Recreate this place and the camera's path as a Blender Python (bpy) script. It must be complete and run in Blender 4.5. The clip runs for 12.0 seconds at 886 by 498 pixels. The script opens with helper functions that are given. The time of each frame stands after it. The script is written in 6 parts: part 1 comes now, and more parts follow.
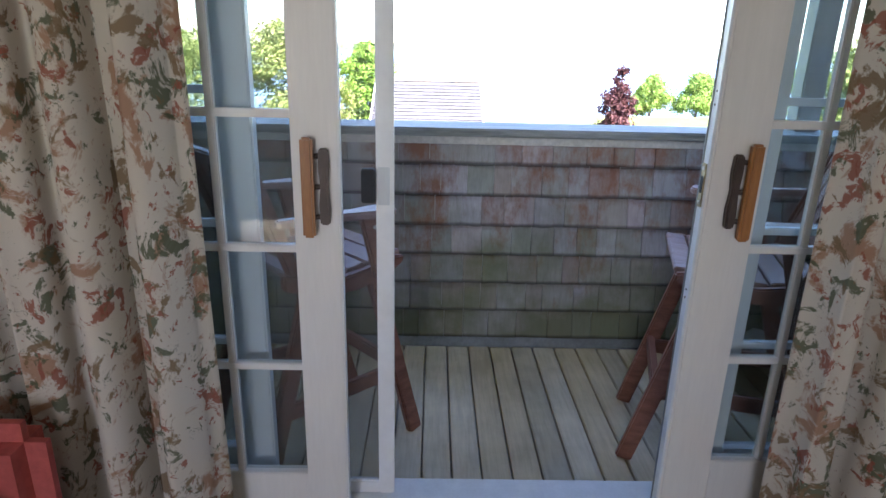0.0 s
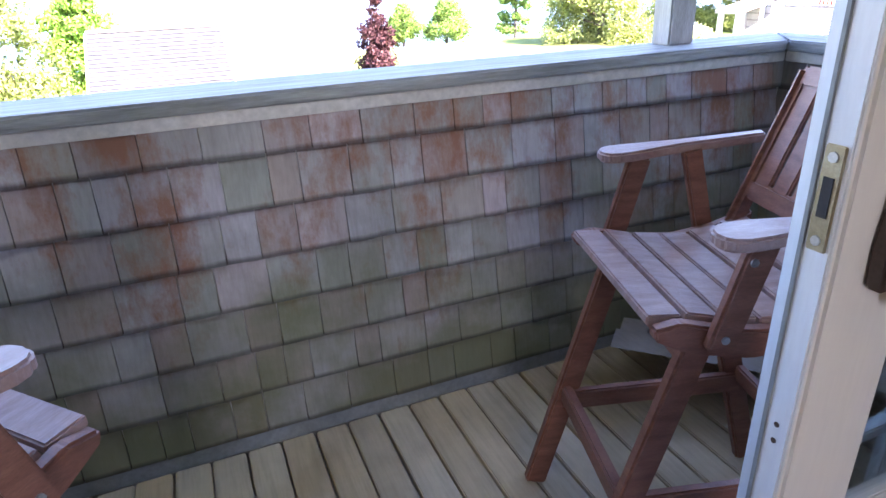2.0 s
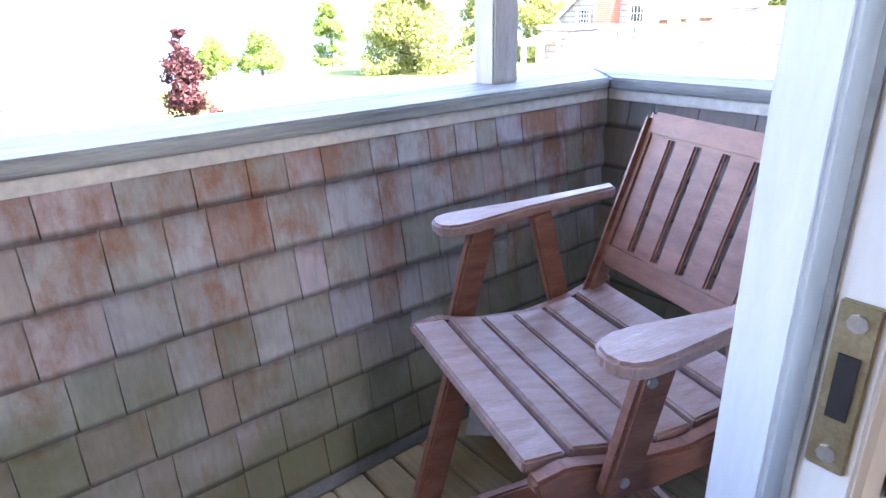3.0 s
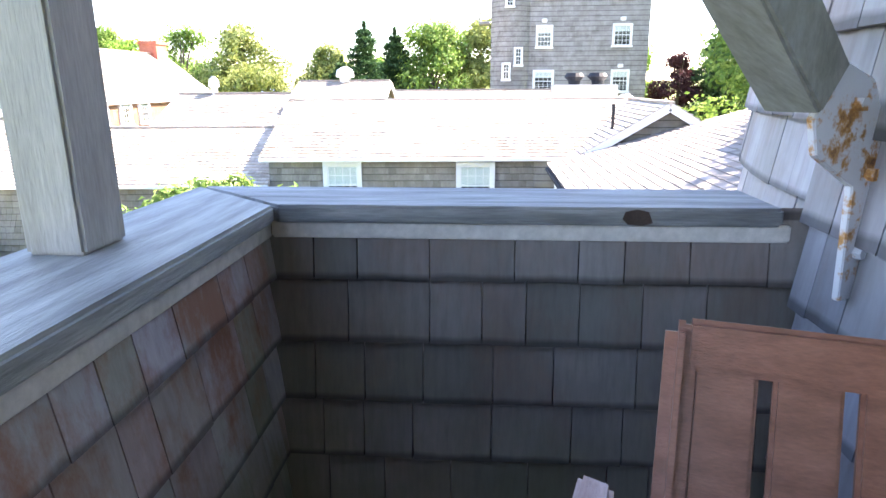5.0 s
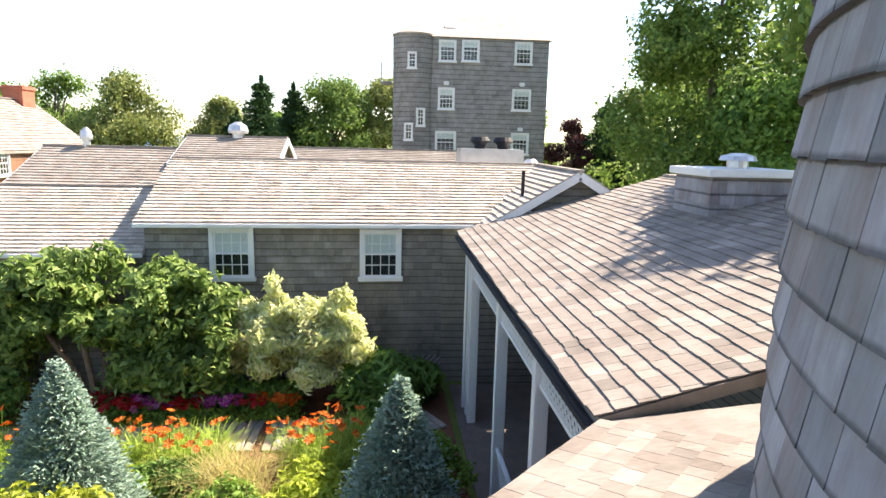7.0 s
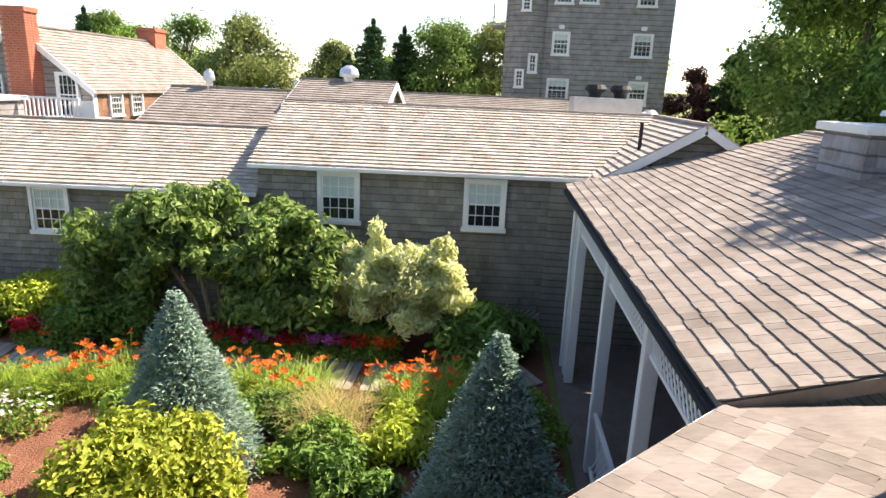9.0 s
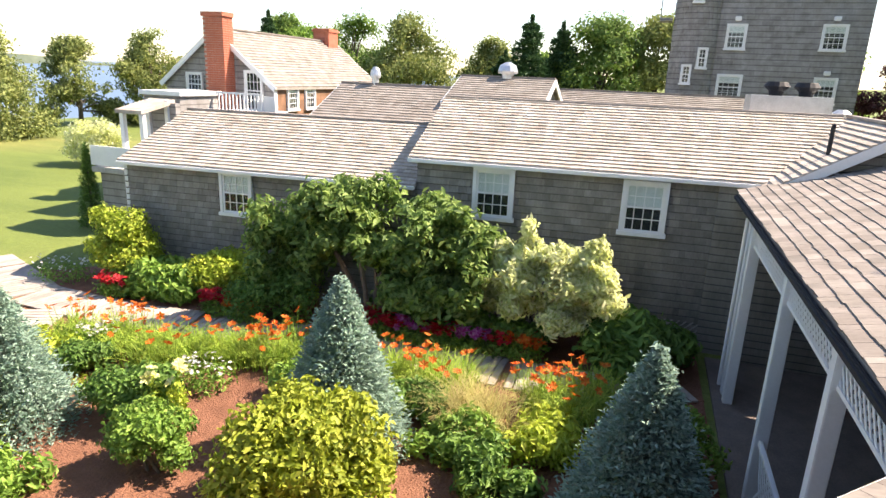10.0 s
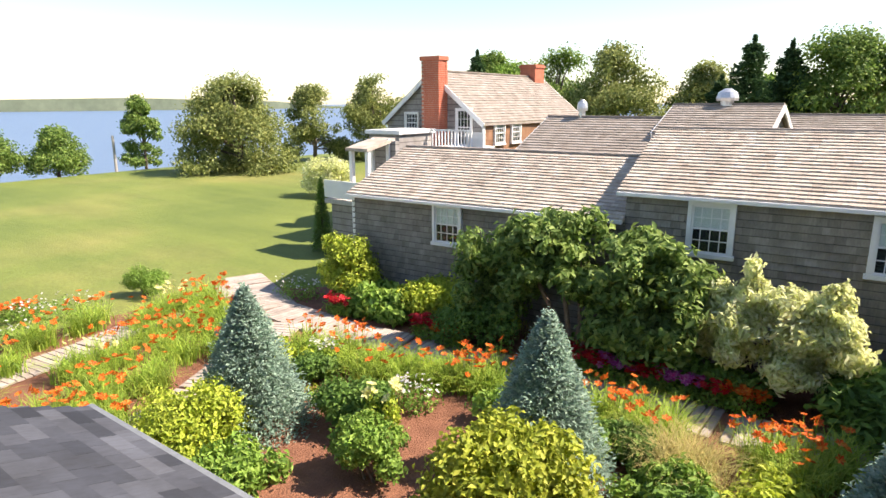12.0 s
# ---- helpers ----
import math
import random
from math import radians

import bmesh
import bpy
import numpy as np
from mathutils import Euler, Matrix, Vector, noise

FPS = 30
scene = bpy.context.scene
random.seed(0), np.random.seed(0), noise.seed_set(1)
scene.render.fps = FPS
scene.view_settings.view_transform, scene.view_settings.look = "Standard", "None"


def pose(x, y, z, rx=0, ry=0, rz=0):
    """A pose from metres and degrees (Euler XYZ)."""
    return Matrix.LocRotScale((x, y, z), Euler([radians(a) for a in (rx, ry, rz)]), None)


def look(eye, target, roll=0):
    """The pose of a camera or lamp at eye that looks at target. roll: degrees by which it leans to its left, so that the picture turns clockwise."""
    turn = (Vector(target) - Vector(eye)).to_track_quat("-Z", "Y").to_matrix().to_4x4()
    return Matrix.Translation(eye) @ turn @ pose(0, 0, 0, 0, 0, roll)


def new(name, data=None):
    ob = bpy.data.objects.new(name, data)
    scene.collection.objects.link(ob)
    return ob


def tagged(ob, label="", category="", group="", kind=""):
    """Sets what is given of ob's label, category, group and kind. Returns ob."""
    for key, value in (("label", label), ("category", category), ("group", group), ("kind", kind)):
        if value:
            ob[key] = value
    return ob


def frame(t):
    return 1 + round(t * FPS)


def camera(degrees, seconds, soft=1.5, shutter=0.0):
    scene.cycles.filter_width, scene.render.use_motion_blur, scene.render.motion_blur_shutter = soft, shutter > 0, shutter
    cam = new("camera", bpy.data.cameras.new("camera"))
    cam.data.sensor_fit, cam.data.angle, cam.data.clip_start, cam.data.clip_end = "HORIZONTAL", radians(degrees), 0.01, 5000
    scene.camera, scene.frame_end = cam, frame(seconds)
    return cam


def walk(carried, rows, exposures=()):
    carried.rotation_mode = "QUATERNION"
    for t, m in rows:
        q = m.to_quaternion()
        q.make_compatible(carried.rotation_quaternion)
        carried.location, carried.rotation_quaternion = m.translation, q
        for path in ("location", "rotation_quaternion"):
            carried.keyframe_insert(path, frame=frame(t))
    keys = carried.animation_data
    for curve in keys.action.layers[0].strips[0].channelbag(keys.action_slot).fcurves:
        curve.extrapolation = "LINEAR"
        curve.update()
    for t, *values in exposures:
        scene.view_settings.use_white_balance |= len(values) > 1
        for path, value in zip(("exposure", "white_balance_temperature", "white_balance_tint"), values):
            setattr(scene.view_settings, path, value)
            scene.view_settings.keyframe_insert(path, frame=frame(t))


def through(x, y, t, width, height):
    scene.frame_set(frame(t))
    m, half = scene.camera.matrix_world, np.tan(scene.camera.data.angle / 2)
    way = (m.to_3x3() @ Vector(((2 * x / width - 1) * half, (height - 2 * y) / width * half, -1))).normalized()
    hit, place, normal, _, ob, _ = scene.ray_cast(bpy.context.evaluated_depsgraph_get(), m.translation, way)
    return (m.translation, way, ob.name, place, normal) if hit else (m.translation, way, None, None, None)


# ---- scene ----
cam = camera(71.2, 12.0)
PATH = [
    (0, (0.315, 0.064, 1.51), (0.351, 1.965, 0.891), 1.4),
    (0.5, (0.313, 0.391, 1.486), (0.503, 2.293, 0.897), 0.6),
    (1, (0.354, 0.732, 1.448), (0.634, 2.6, 0.791), -0.2),
    (1.5, (0.4, 1.015, 1.433), (0.757, 2.825, 0.661), -1.1),
    (2, (0.426, 1.276, 1.404), (1.11, 2.978, 0.608), -2.4),
    (2.5, (0.505, 1.455, 1.392), (1.466, 3.015, 0.591), -2.2),
    (3, (0.65, 1.599, 1.399), (1.802, 3.063, 0.671), -1.5),
    (3.5, (0.799, 1.765, 1.377), (2.156, 3.028, 0.625), -3.0),
    (3.7, (0.857, 1.858, 1.38), (2.349, 2.987, 0.674), -4.2),
    (4.5, (1.03, 2.36, 1.395), (2.86, 2.93, 0.775), -2.6),
    (5.3, (1.375, 2.59, 1.435), (3.313, 2.545, 0.942), -0.8),
    (5.5, (1.465, 2.609, 1.475), (3.398, 2.502, 0.973), -1.6),
    (6, (1.728, 2.662, 1.485), (3.674, 2.471, 1.062), -0.2),
    (6.5, (1.976, 2.684, 1.528), (3.936, 2.54, 1.155), 1.4),
    (6.7, (2.094, 2.665, 1.528), (4.057, 2.49, 1.187), 1.4),
    (8.3, (2.491, 2.691, 1.503), (4.44, 2.63, 1.061), 1.5),
    (8.5, (2.515, 2.684, 1.506), (4.456, 2.696, 1.024), 2.0),
    (9, (2.508, 2.707, 1.5), (4.436, 2.852, 0.989), 2.5),
    (9.5, (2.482, 2.786, 1.517), (4.373, 3.176, 0.993), 2.9),
    (10, (2.489, 2.861, 1.521), (4.321, 3.453, 0.979), 2.4),
    (10.5, (2.479, 2.892, 1.538), (4.244, 3.666, 1.002), 1.8),
    (11, (2.423, 2.963, 1.552), (4.134, 3.86, 1.036), 1.1),
    (11.5, (2.349, 2.991, 1.578), (3.995, 4.018, 1.095), 0.1),
    (12, (2.354, 2.984, 1.583), (3.919, 4.142, 1.124), -0.2),
]
walk(cam, [(t, look(eye, target, roll)) for t, eye, target, roll in PATH],
     exposures=[(0, 3.3, 6400, 20), (1.0, 3.35, 6400, 22), (2, 3.75, 6600, 28), (3.0, 4.2, 6850, 30), (3.7, 4.2, 6950, 28), (5.3, 2.8, 7200, 20),
                (6, 2.35, 7500, 18), (6.7, 1.8, 7500, 16), (8.3, 1.25, 7600, 17), (10.5, 1.45, 7600, 17), (12, 1.12, 7500, 17)])

# ---------------------------------------------------------------- light
world = bpy.data.worlds.new("sky")
scene.world = world
world.use_nodes = True
wn = world.node_tree
sky = wn.nodes.new("ShaderNodeTexSky")
sky.sky_type = "NISHITA"
sky.sun_disc = False
SUN_EL, SUN_DIR = radians(47), (0.52, -0.854)
sky.sun_elevation = SUN_EL
sky.sun_rotation = math.atan2(SUN_DIR[0], SUN_DIR[1])
sky.air_density, sky.dust_density, sky.ozone_density = 1.0, 0.25, 3.0
wn.links.new(sky.outputs[0], wn.nodes["Background"].inputs[0])
wn.nodes["Background"].inputs[1].default_value = 0.12
sun = new("sun", bpy.data.lights.new("sun", "SUN"))
sun.data.energy, sun.data.angle, sun.data.color = 5.0, radians(0.5), (1.0, 0.95, 0.87)
sun.matrix_world = look((SUN_DIR[0] * 60, SUN_DIR[1] * 60, 60 * math.tan(SUN_EL)), (0, 0, 0))

# ---------------------------------------------------------------- materials


def material(name):
    m = bpy.data.materials.new(name)
    m.use_nodes = True
    return m, m.node_tree.nodes, m.node_tree.links, m.node_tree.nodes["Principled BSDF"]


def ramp(nodes, stops):
    r = nodes.new("ShaderNodeValToRGB")
    while len(r.color_ramp.elements) < len(stops):
        r.color_ramp.elements.new(0.5)
    for e, (p, c) in zip(r.color_ramp.elements, stops):
        e.position, e.color = p, (*c, 1)
    return r


def noise_node(nodes, links, scale, detail=5, stretch=(1, 1, 1), space="Position", rough=0.6):
    geo = nodes.new("ShaderNodeNewGeometry") if space == "Position" else nodes.new("ShaderNodeTexCoord")
    mp = nodes.new("ShaderNodeMapping")
    mp.inputs["Scale"].default_value = stretch
    n = nodes.new("ShaderNodeTexNoise")
    n.inputs["Scale"].default_value, n.inputs["Detail"].default_value, n.inputs["Roughness"].default_value = scale, detail, rough
    links.new(geo.outputs[space], mp.inputs[0])
    links.new(mp.outputs[0], n.inputs[0])
    return n


def mix(nodes, links, a, b, fac, kind="MIX"):
    x = nodes.new("ShaderNodeMix")
    x.data_type, x.blend_type = "RGBA", kind
    for sock, v in ((x.inputs[0], fac), (x.inputs[6], a), (x.inputs[7], b)):
        if hasattr(v, "is_linked"):
            links.new(v, sock)
        elif isinstance(v, tuple):
            sock.default_value = (*v, 1)
        else:
            sock.default_value = v
    return x.outputs[2]


def bump(nodes, links, bsdf, height, strength, dist=0.01):
    b = nodes.new("ShaderNodeBump")
    b.inputs["Strength"].default_value, b.inputs["Distance"].default_value = strength, dist
    links.new(height, b.inputs["Height"])
    links.new(b.outputs[0], bsdf.inputs["Normal"])


def plain(name, a, b, scale=8, rough=0.6, metal=0.0, stretch=(1, 1, 1), relief=0.15, dist=0.004, space="Position", mottle=1.0):
    """Two tones mixed by a broad and a fine noise, with a light relief."""
    m, n, l, s = material(name)
    big = noise_node(n, l, scale, 6, stretch, space)
    fine = noise_node(n, l, scale * 9, 4, stretch, space)
    r = ramp(n, [(0.3, a), (0.7, b)])
    l.new(big.outputs[0], r.inputs[0])
    f = ramp(n, [(0.3, (0.82, 0.82, 0.82)), (0.75, (1.12, 1.12, 1.12))])
    l.new(fine.outputs[0], f.inputs[0])
    l.new(mix(n, l, r.outputs[0], f.outputs[0], mottle, "MULTIPLY"), s.inputs["Base Color"])
    s.inputs["Roughness"].default_value, s.inputs["Metallic"].default_value = rough, metal
    bump(n, l, s, fine.outputs[0], relief, dist)
    return m


def shingle_mat(name, tones, source, rust=0.0, moss_shade=0.0, grain=(70, 70, 5), rough=0.85, butt=None):
    """Weathered wood shingles: a tone for each piece, streaks along the grain, blotches, stains, and a painted shadow
    line per course.
    """
    m, n, l, s = material(name)
    if source == "object":
        pick = n.new("ShaderNodeObjectInfo").outputs["Random"]
    else:
        pick = n.new("ShaderNodeNewGeometry").outputs["Random Per Island"]
    k = len(tones) - 1
    r = ramp(n, [(i / k, c) for i, c in enumerate(tones)])
    l.new(pick, r.inputs[0])
    streak = noise_node(n, l, 1.0, 5, grain)
    sr = ramp(n, [(0.28, (0.62, 0.6, 0.58)), (0.5, (0.95, 0.95, 0.95)), (0.75, (1.25, 1.25, 1.27))])
    l.new(streak.outputs[0], sr.inputs[0])
    col = mix(n, l, r.outputs[0], sr.outputs[0], 0.45, "MULTIPLY")
    blot = noise_node(n, l, 2.3, 6)
    br = ramp(n, [(0.35, (0.72, 0.7, 0.68)), (0.65, (1.12, 1.12, 1.14))])
    l.new(blot.outputs[0], br.inputs[0])
    col = mix(n, l, col, br.outputs[0], 0.8, "MULTIPLY")
    if rust:
        # iron stains run down with the grain and are strongest under the rail
        rn = noise_node(n, l, 1.9, 7, (2.6, 2.6, 1.3), rough=0.72)
        zs = n.new("ShaderNodeSeparateXYZ")
        l.new(n.new("ShaderNodeNewGeometry").outputs["Position"], zs.inputs[0])
        high = n.new("ShaderNodeMath")
        high.operation = "MULTIPLY_ADD"
        high.inputs[1].default_value = 0.16 if moss_shade else 0.0
        l.new(zs.outputs[2], high.inputs[0])
        l.new(rn.outputs[0], high.inputs[2])
        rr = ramp(n, [(0.61, (0, 0, 0)), (0.76, (rust, rust, rust))] if moss_shade else [(0.47, (0, 0, 0)), (0.63, (rust, rust, rust))])
        l.new(high.outputs[0], rr.inputs[0])
        col = mix(n, l, col, (0.25, 0.10, 0.05), rr.outputs[0])
    if moss_shade:
        # green moss growth, with the shade at the parapet's foot painted into its dark colour
        geo = n.new("ShaderNodeNewGeometry")
        sep = n.new("ShaderNodeSeparateXYZ")
        l.new(geo.outputs["Position"], sep.inputs[0])
        mn = noise_node(n, l, 2.6, 7)
        add = n.new("ShaderNodeMath")
        add.operation = "MULTIPLY_ADD"
        add.inputs[1].default_value = -0.55
        l.new(sep.outputs[2], add.inputs[0])
        l.new(mn.outputs[0], add.inputs[2])
        mr = ramp(n, [(0.08, (0, 0, 0)), (0.42, (moss_shade, moss_shade, moss_shade))])
        l.new(add.outputs[0], mr.inputs[0])
        col = mix(n, l, col, (0.12, 0.125, 0.055), mr.outputs[0])
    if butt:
        # painted shadow line along each course's lower edge, with its weather-blackened end grain
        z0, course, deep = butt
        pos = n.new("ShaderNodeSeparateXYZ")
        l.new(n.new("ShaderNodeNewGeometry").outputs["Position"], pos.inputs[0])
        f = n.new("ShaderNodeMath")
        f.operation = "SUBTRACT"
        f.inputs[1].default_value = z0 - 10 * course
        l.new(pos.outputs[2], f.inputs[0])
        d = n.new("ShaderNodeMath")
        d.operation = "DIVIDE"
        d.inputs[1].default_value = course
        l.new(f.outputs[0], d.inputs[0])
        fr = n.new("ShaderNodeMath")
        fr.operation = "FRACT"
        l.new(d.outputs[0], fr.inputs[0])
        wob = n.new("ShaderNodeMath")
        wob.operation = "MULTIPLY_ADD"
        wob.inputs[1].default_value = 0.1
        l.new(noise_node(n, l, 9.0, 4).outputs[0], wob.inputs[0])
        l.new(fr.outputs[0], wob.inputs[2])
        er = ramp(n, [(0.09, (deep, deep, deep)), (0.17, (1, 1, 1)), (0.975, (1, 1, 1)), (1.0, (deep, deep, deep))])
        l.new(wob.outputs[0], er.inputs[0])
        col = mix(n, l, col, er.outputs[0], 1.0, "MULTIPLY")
    l.new(col, s.inputs["Base Color"])
    s.inputs["Roughness"].default_value = rough
    bump(n, l, s, streak.outputs[0], 0.3, 0.003)
    return m


def leaf_mat(name, a, b, c, through=0.35, rough=0.55):
    """Leaves: a tone for each leaf between three colours, some light coming through."""
    m, n, l, s = material(name)
    r = ramp(n, [(0.0, a), (0.5, b), (1.0, c)])
    l.new(n.new("ShaderNodeNewGeometry").outputs["Random Per Island"], r.inputs[0])
    patch = noise_node(n, l, 1.6, 3)
    pr = ramp(n, [(0.3, (0.7, 0.72, 0.7)), (0.7, (1.2, 1.18, 1.1))])
    l.new(patch.outputs[0], pr.inputs[0])
    col = mix(n, l, r.outputs[0], pr.outputs[0], 0.8, "MULTIPLY")
    l.new(col, s.inputs["Base Color"])
    s.inputs["Roughness"].default_value = rough
    s.inputs["Specular IOR Level"].default_value = 0.25
    t = n.new("ShaderNodeBsdfTranslucent")
    l.new(col, t.inputs[0])
    sh = n.new("ShaderNodeMixShader")
    sh.inputs[0].default_value = through
    l.new(s.outputs[0], sh.inputs[1])
    l.new(t.outputs[0], sh.inputs[2])
    l.new(sh.outputs[0], n["Material Output"].inputs[0])
    return m


def glass_mat():
    m, n, l, s = material("window glass")
    g = n.new("ShaderNodeBsdfGlossy")
    g.inputs["Roughness"].default_value = 0.02
    t = n.new("ShaderNodeBsdfTransparent")
    t.inputs[0].default_value = (0.86, 0.9, 0.9, 1)
    f = n.new("ShaderNodeLayerWeight")
    p = n.new("ShaderNodeMath")
    p.operation = "POWER"
    p.inputs[1].default_value = 3.0
    q = n.new("ShaderNodeMath")
    q.operation = "MULTIPLY_ADD"
    q.inputs[1].default_value, q.inputs[2].default_value = 0.6, 0.03
    l.new(f.outputs["Facing"], p.inputs[0])
    l.new(p.outputs[0], q.inputs[0])
    sh = n.new("ShaderNodeMixShader")
    l.new(q.outputs[0], sh.inputs[0])
    l.new(t.outputs[0], sh.inputs[1])
    l.new(g.outputs[0], sh.inputs[2])
    l.new(sh.outputs[0], n["Material Output"].inputs[0])
    return m


def curtain_mat():
    """Cream cotton printed with green, brick and olive sprays."""
    m, n, l, s = material("floral cotton")
    col = (0.66, 0.6, 0.51)
    weave = noise_node(n, l, 260, 2)
    for scale, seed, lo, hi, c in ((8, 0.0, 0.55, 0.60, (0.40, 0.22, 0.13)), (15, 4.1, 0.56, 0.60, (0.10, 0.115, 0.06)),
                                   (19, 8.3, 0.575, 0.61, (0.33, 0.10, 0.06)), (11, 12.7, 0.56, 0.60, (0.23, 0.15, 0.075))):
        nn = noise_node(n, l, scale, 5, (1, 1, 0.85), "Object", 0.65)
        nn.inputs["Distortion"].default_value = 0.9
        nn.noise_dimensions = "4D"
        nn.inputs["W"].default_value = seed
        rr = ramp(n, [(lo, (0, 0, 0)), (hi, (0.9, 0.9, 0.9))])
        l.new(nn.outputs[0], rr.inputs[0])
        col = mix(n, l, col, c, rr.outputs[0])
    l.new(col, s.inputs["Base Color"])
    s.inputs["Roughness"].default_value = 0.9
    t = n.new("ShaderNodeBsdfTranslucent")
    l.new(col, t.inputs[0])
    sh = n.new("ShaderNodeMixShader")
    sh.inputs[0].default_value = 0.3
    l.new(s.outputs[0], sh.inputs[1])
    l.new(t.outputs[0], sh.inputs[2])
    l.new(sh.outputs[0], n["Material Output"].inputs[0])
    bump(n, l, s, weave.outputs[0], 0.2, 0.001)
    return m


GREYS = [(0.33, 0.27, 0.26), (0.40, 0.38, 0.40), (0.28, 0.28, 0.235), (0.44, 0.40, 0.43), (0.33, 0.34, 0.29), (0.38, 0.29, 0.27), (0.47, 0.44, 0.47), (0.30, 0.31, 0.27), (0.40, 0.35, 0.35)]
M_PARAPET = shingle_mat("parapet shingles", GREYS, "object", rust=0.85, moss_shade=0.85, butt=(0.062, 0.1525, 0.38))
# same shingles in darker tones: the balcony end's shade is in the colour
M_PARAPET_END = shingle_mat("shaded end parapet shingles", [(0.20, 0.18, 0.165), (0.26, 0.235, 0.22), (0.175, 0.165, 0.145), (0.24, 0.225, 0.215), (0.21, 0.175, 0.155)], "object", rust=0.2, moss_shade=0.6, butt=(0.062, 0.1525, 0.38))
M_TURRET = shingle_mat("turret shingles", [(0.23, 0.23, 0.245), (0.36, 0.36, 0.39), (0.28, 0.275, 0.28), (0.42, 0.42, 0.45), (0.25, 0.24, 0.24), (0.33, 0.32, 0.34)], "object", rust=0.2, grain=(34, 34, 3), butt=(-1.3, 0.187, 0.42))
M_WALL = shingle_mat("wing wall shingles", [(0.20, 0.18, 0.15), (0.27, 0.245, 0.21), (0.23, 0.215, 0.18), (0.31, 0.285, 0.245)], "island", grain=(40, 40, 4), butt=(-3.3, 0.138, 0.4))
M_ROOF = shingle_mat("roof shingles", [(0.40, 0.34, 0.28), (0.50, 0.43, 0.36), (0.44, 0.38, 0.32), (0.55, 0.49, 0.42), (0.34, 0.29, 0.24)], "island", grain=(9, 40, 9))
M_ROOF_OLD = shingle_mat("old grey roof shingles", [(0.26, 0.225, 0.19), (0.33, 0.29, 0.25), (0.29, 0.26, 0.225), (0.36, 0.32, 0.28)], "island", grain=(9, 40, 9))
M_PORCH = shingle_mat("porch roof shingles", [(0.20, 0.168, 0.142), (0.27, 0.232, 0.202), (0.235, 0.202, 0.172), (0.325, 0.285, 0.248), (0.17, 0.148, 0.126)], "object", grain=(40, 9, 9))
M_PORCH_JOINED = shingle_mat("porch roof shingles far", [(0.20, 0.168, 0.142), (0.27, 0.232, 0.202), (0.235, 0.202, 0.172), (0.325, 0.285, 0.248), (0.17, 0.148, 0.126)], "island", grain=(40, 9, 9))
M_SLATE = shingle_mat("slate", [(0.018, 0.021, 0.028), (0.075, 0.081, 0.097), (0.032, 0.036, 0.046), (0.105, 0.113, 0.132)], "object", grain=(12, 30, 12), rough=0.85)
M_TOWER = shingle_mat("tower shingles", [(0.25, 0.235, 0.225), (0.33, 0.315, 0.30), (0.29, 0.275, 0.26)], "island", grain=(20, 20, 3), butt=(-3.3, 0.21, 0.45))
M_HOUSE_RED = shingle_mat("brown shingles", [(0.22, 0.11, 0.06), (0.30, 0.16, 0.09), (0.26, 0.13, 0.07)], "island", grain=(20, 20, 3))
M_CAP = plain("weathered rail wood", (0.17, 0.172, 0.165), (0.42, 0.43, 0.41), 3, 0.6, stretch=(0.8, 9, 9), relief=0.6)
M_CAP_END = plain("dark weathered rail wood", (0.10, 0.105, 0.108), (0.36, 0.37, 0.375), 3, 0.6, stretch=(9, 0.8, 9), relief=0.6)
M_TRIM = plain("painted trim", (0.56, 0.52, 0.47), (0.66, 0.62, 0.57), 5, 0.6)
M_POST = plain("grey post wood", (0.36, 0.34, 0.31), (0.47, 0.45, 0.42), 4, 0.8, stretch=(6, 6, 0.7), relief=0.4)
M_BRACE = plain("mossy brace timber", (0.17, 0.16, 0.125), (0.33, 0.33, 0.30), 5, 0.85, stretch=(3, 1, 1), relief=0.5)
M_DECK = shingle_mat("deck boards", [(0.44, 0.34, 0.21), (0.56, 0.46, 0.31), (0.49, 0.39, 0.25), (0.61, 0.53, 0.39), (0.40, 0.34, 0.24)], "object", grain=(55, 4, 55), rough=0.8)
M_FLASH = plain("grey flashing", (0.15, 0.165, 0.175), (0.23, 0.245, 0.255), 6, 0.5)
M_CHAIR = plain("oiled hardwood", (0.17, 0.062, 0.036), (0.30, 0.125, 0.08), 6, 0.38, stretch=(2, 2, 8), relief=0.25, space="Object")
# paler mauve copy for upward faces: the sky's sheen is put into the colour
M_CHAIR_TOP = plain("sky-sheened hardwood", (0.27, 0.15, 0.12), (0.43, 0.29, 0.26), 5, 0.36, stretch=(2, 8, 2), relief=0.25, space="Object")
M_BOLT = plain("zinc bolt", (0.5, 0.5, 0.5), (0.7, 0.7, 0.7), 30, 0.35, 0.9)
M_WHITE = plain("white paint", (0.74, 0.74, 0.73), (0.80, 0.80, 0.79), 3, 0.5, relief=0.05, mottle=0.25)
M_DOOR = plain("cream door paint", (0.68, 0.66, 0.63), (0.72, 0.70, 0.67), 2, 0.42, stretch=(6, 6, 0.6), relief=0.05, mottle=0.2)
M_VINYL = plain("pale door edge", (0.57, 0.60, 0.625), (0.66, 0.69, 0.71), 3, 0.35, stretch=(5, 5, 0.7), relief=0.05, mottle=0.3)
M_BRASS = plain("tarnished brass", (0.30, 0.25, 0.15), (0.45, 0.40, 0.28), 40, 0.4, 0.8)
M_BRONZE = plain("dark bronze pull", (0.05, 0.035, 0.03), (0.08, 0.055, 0.045), 20, 0.45, 0.3)
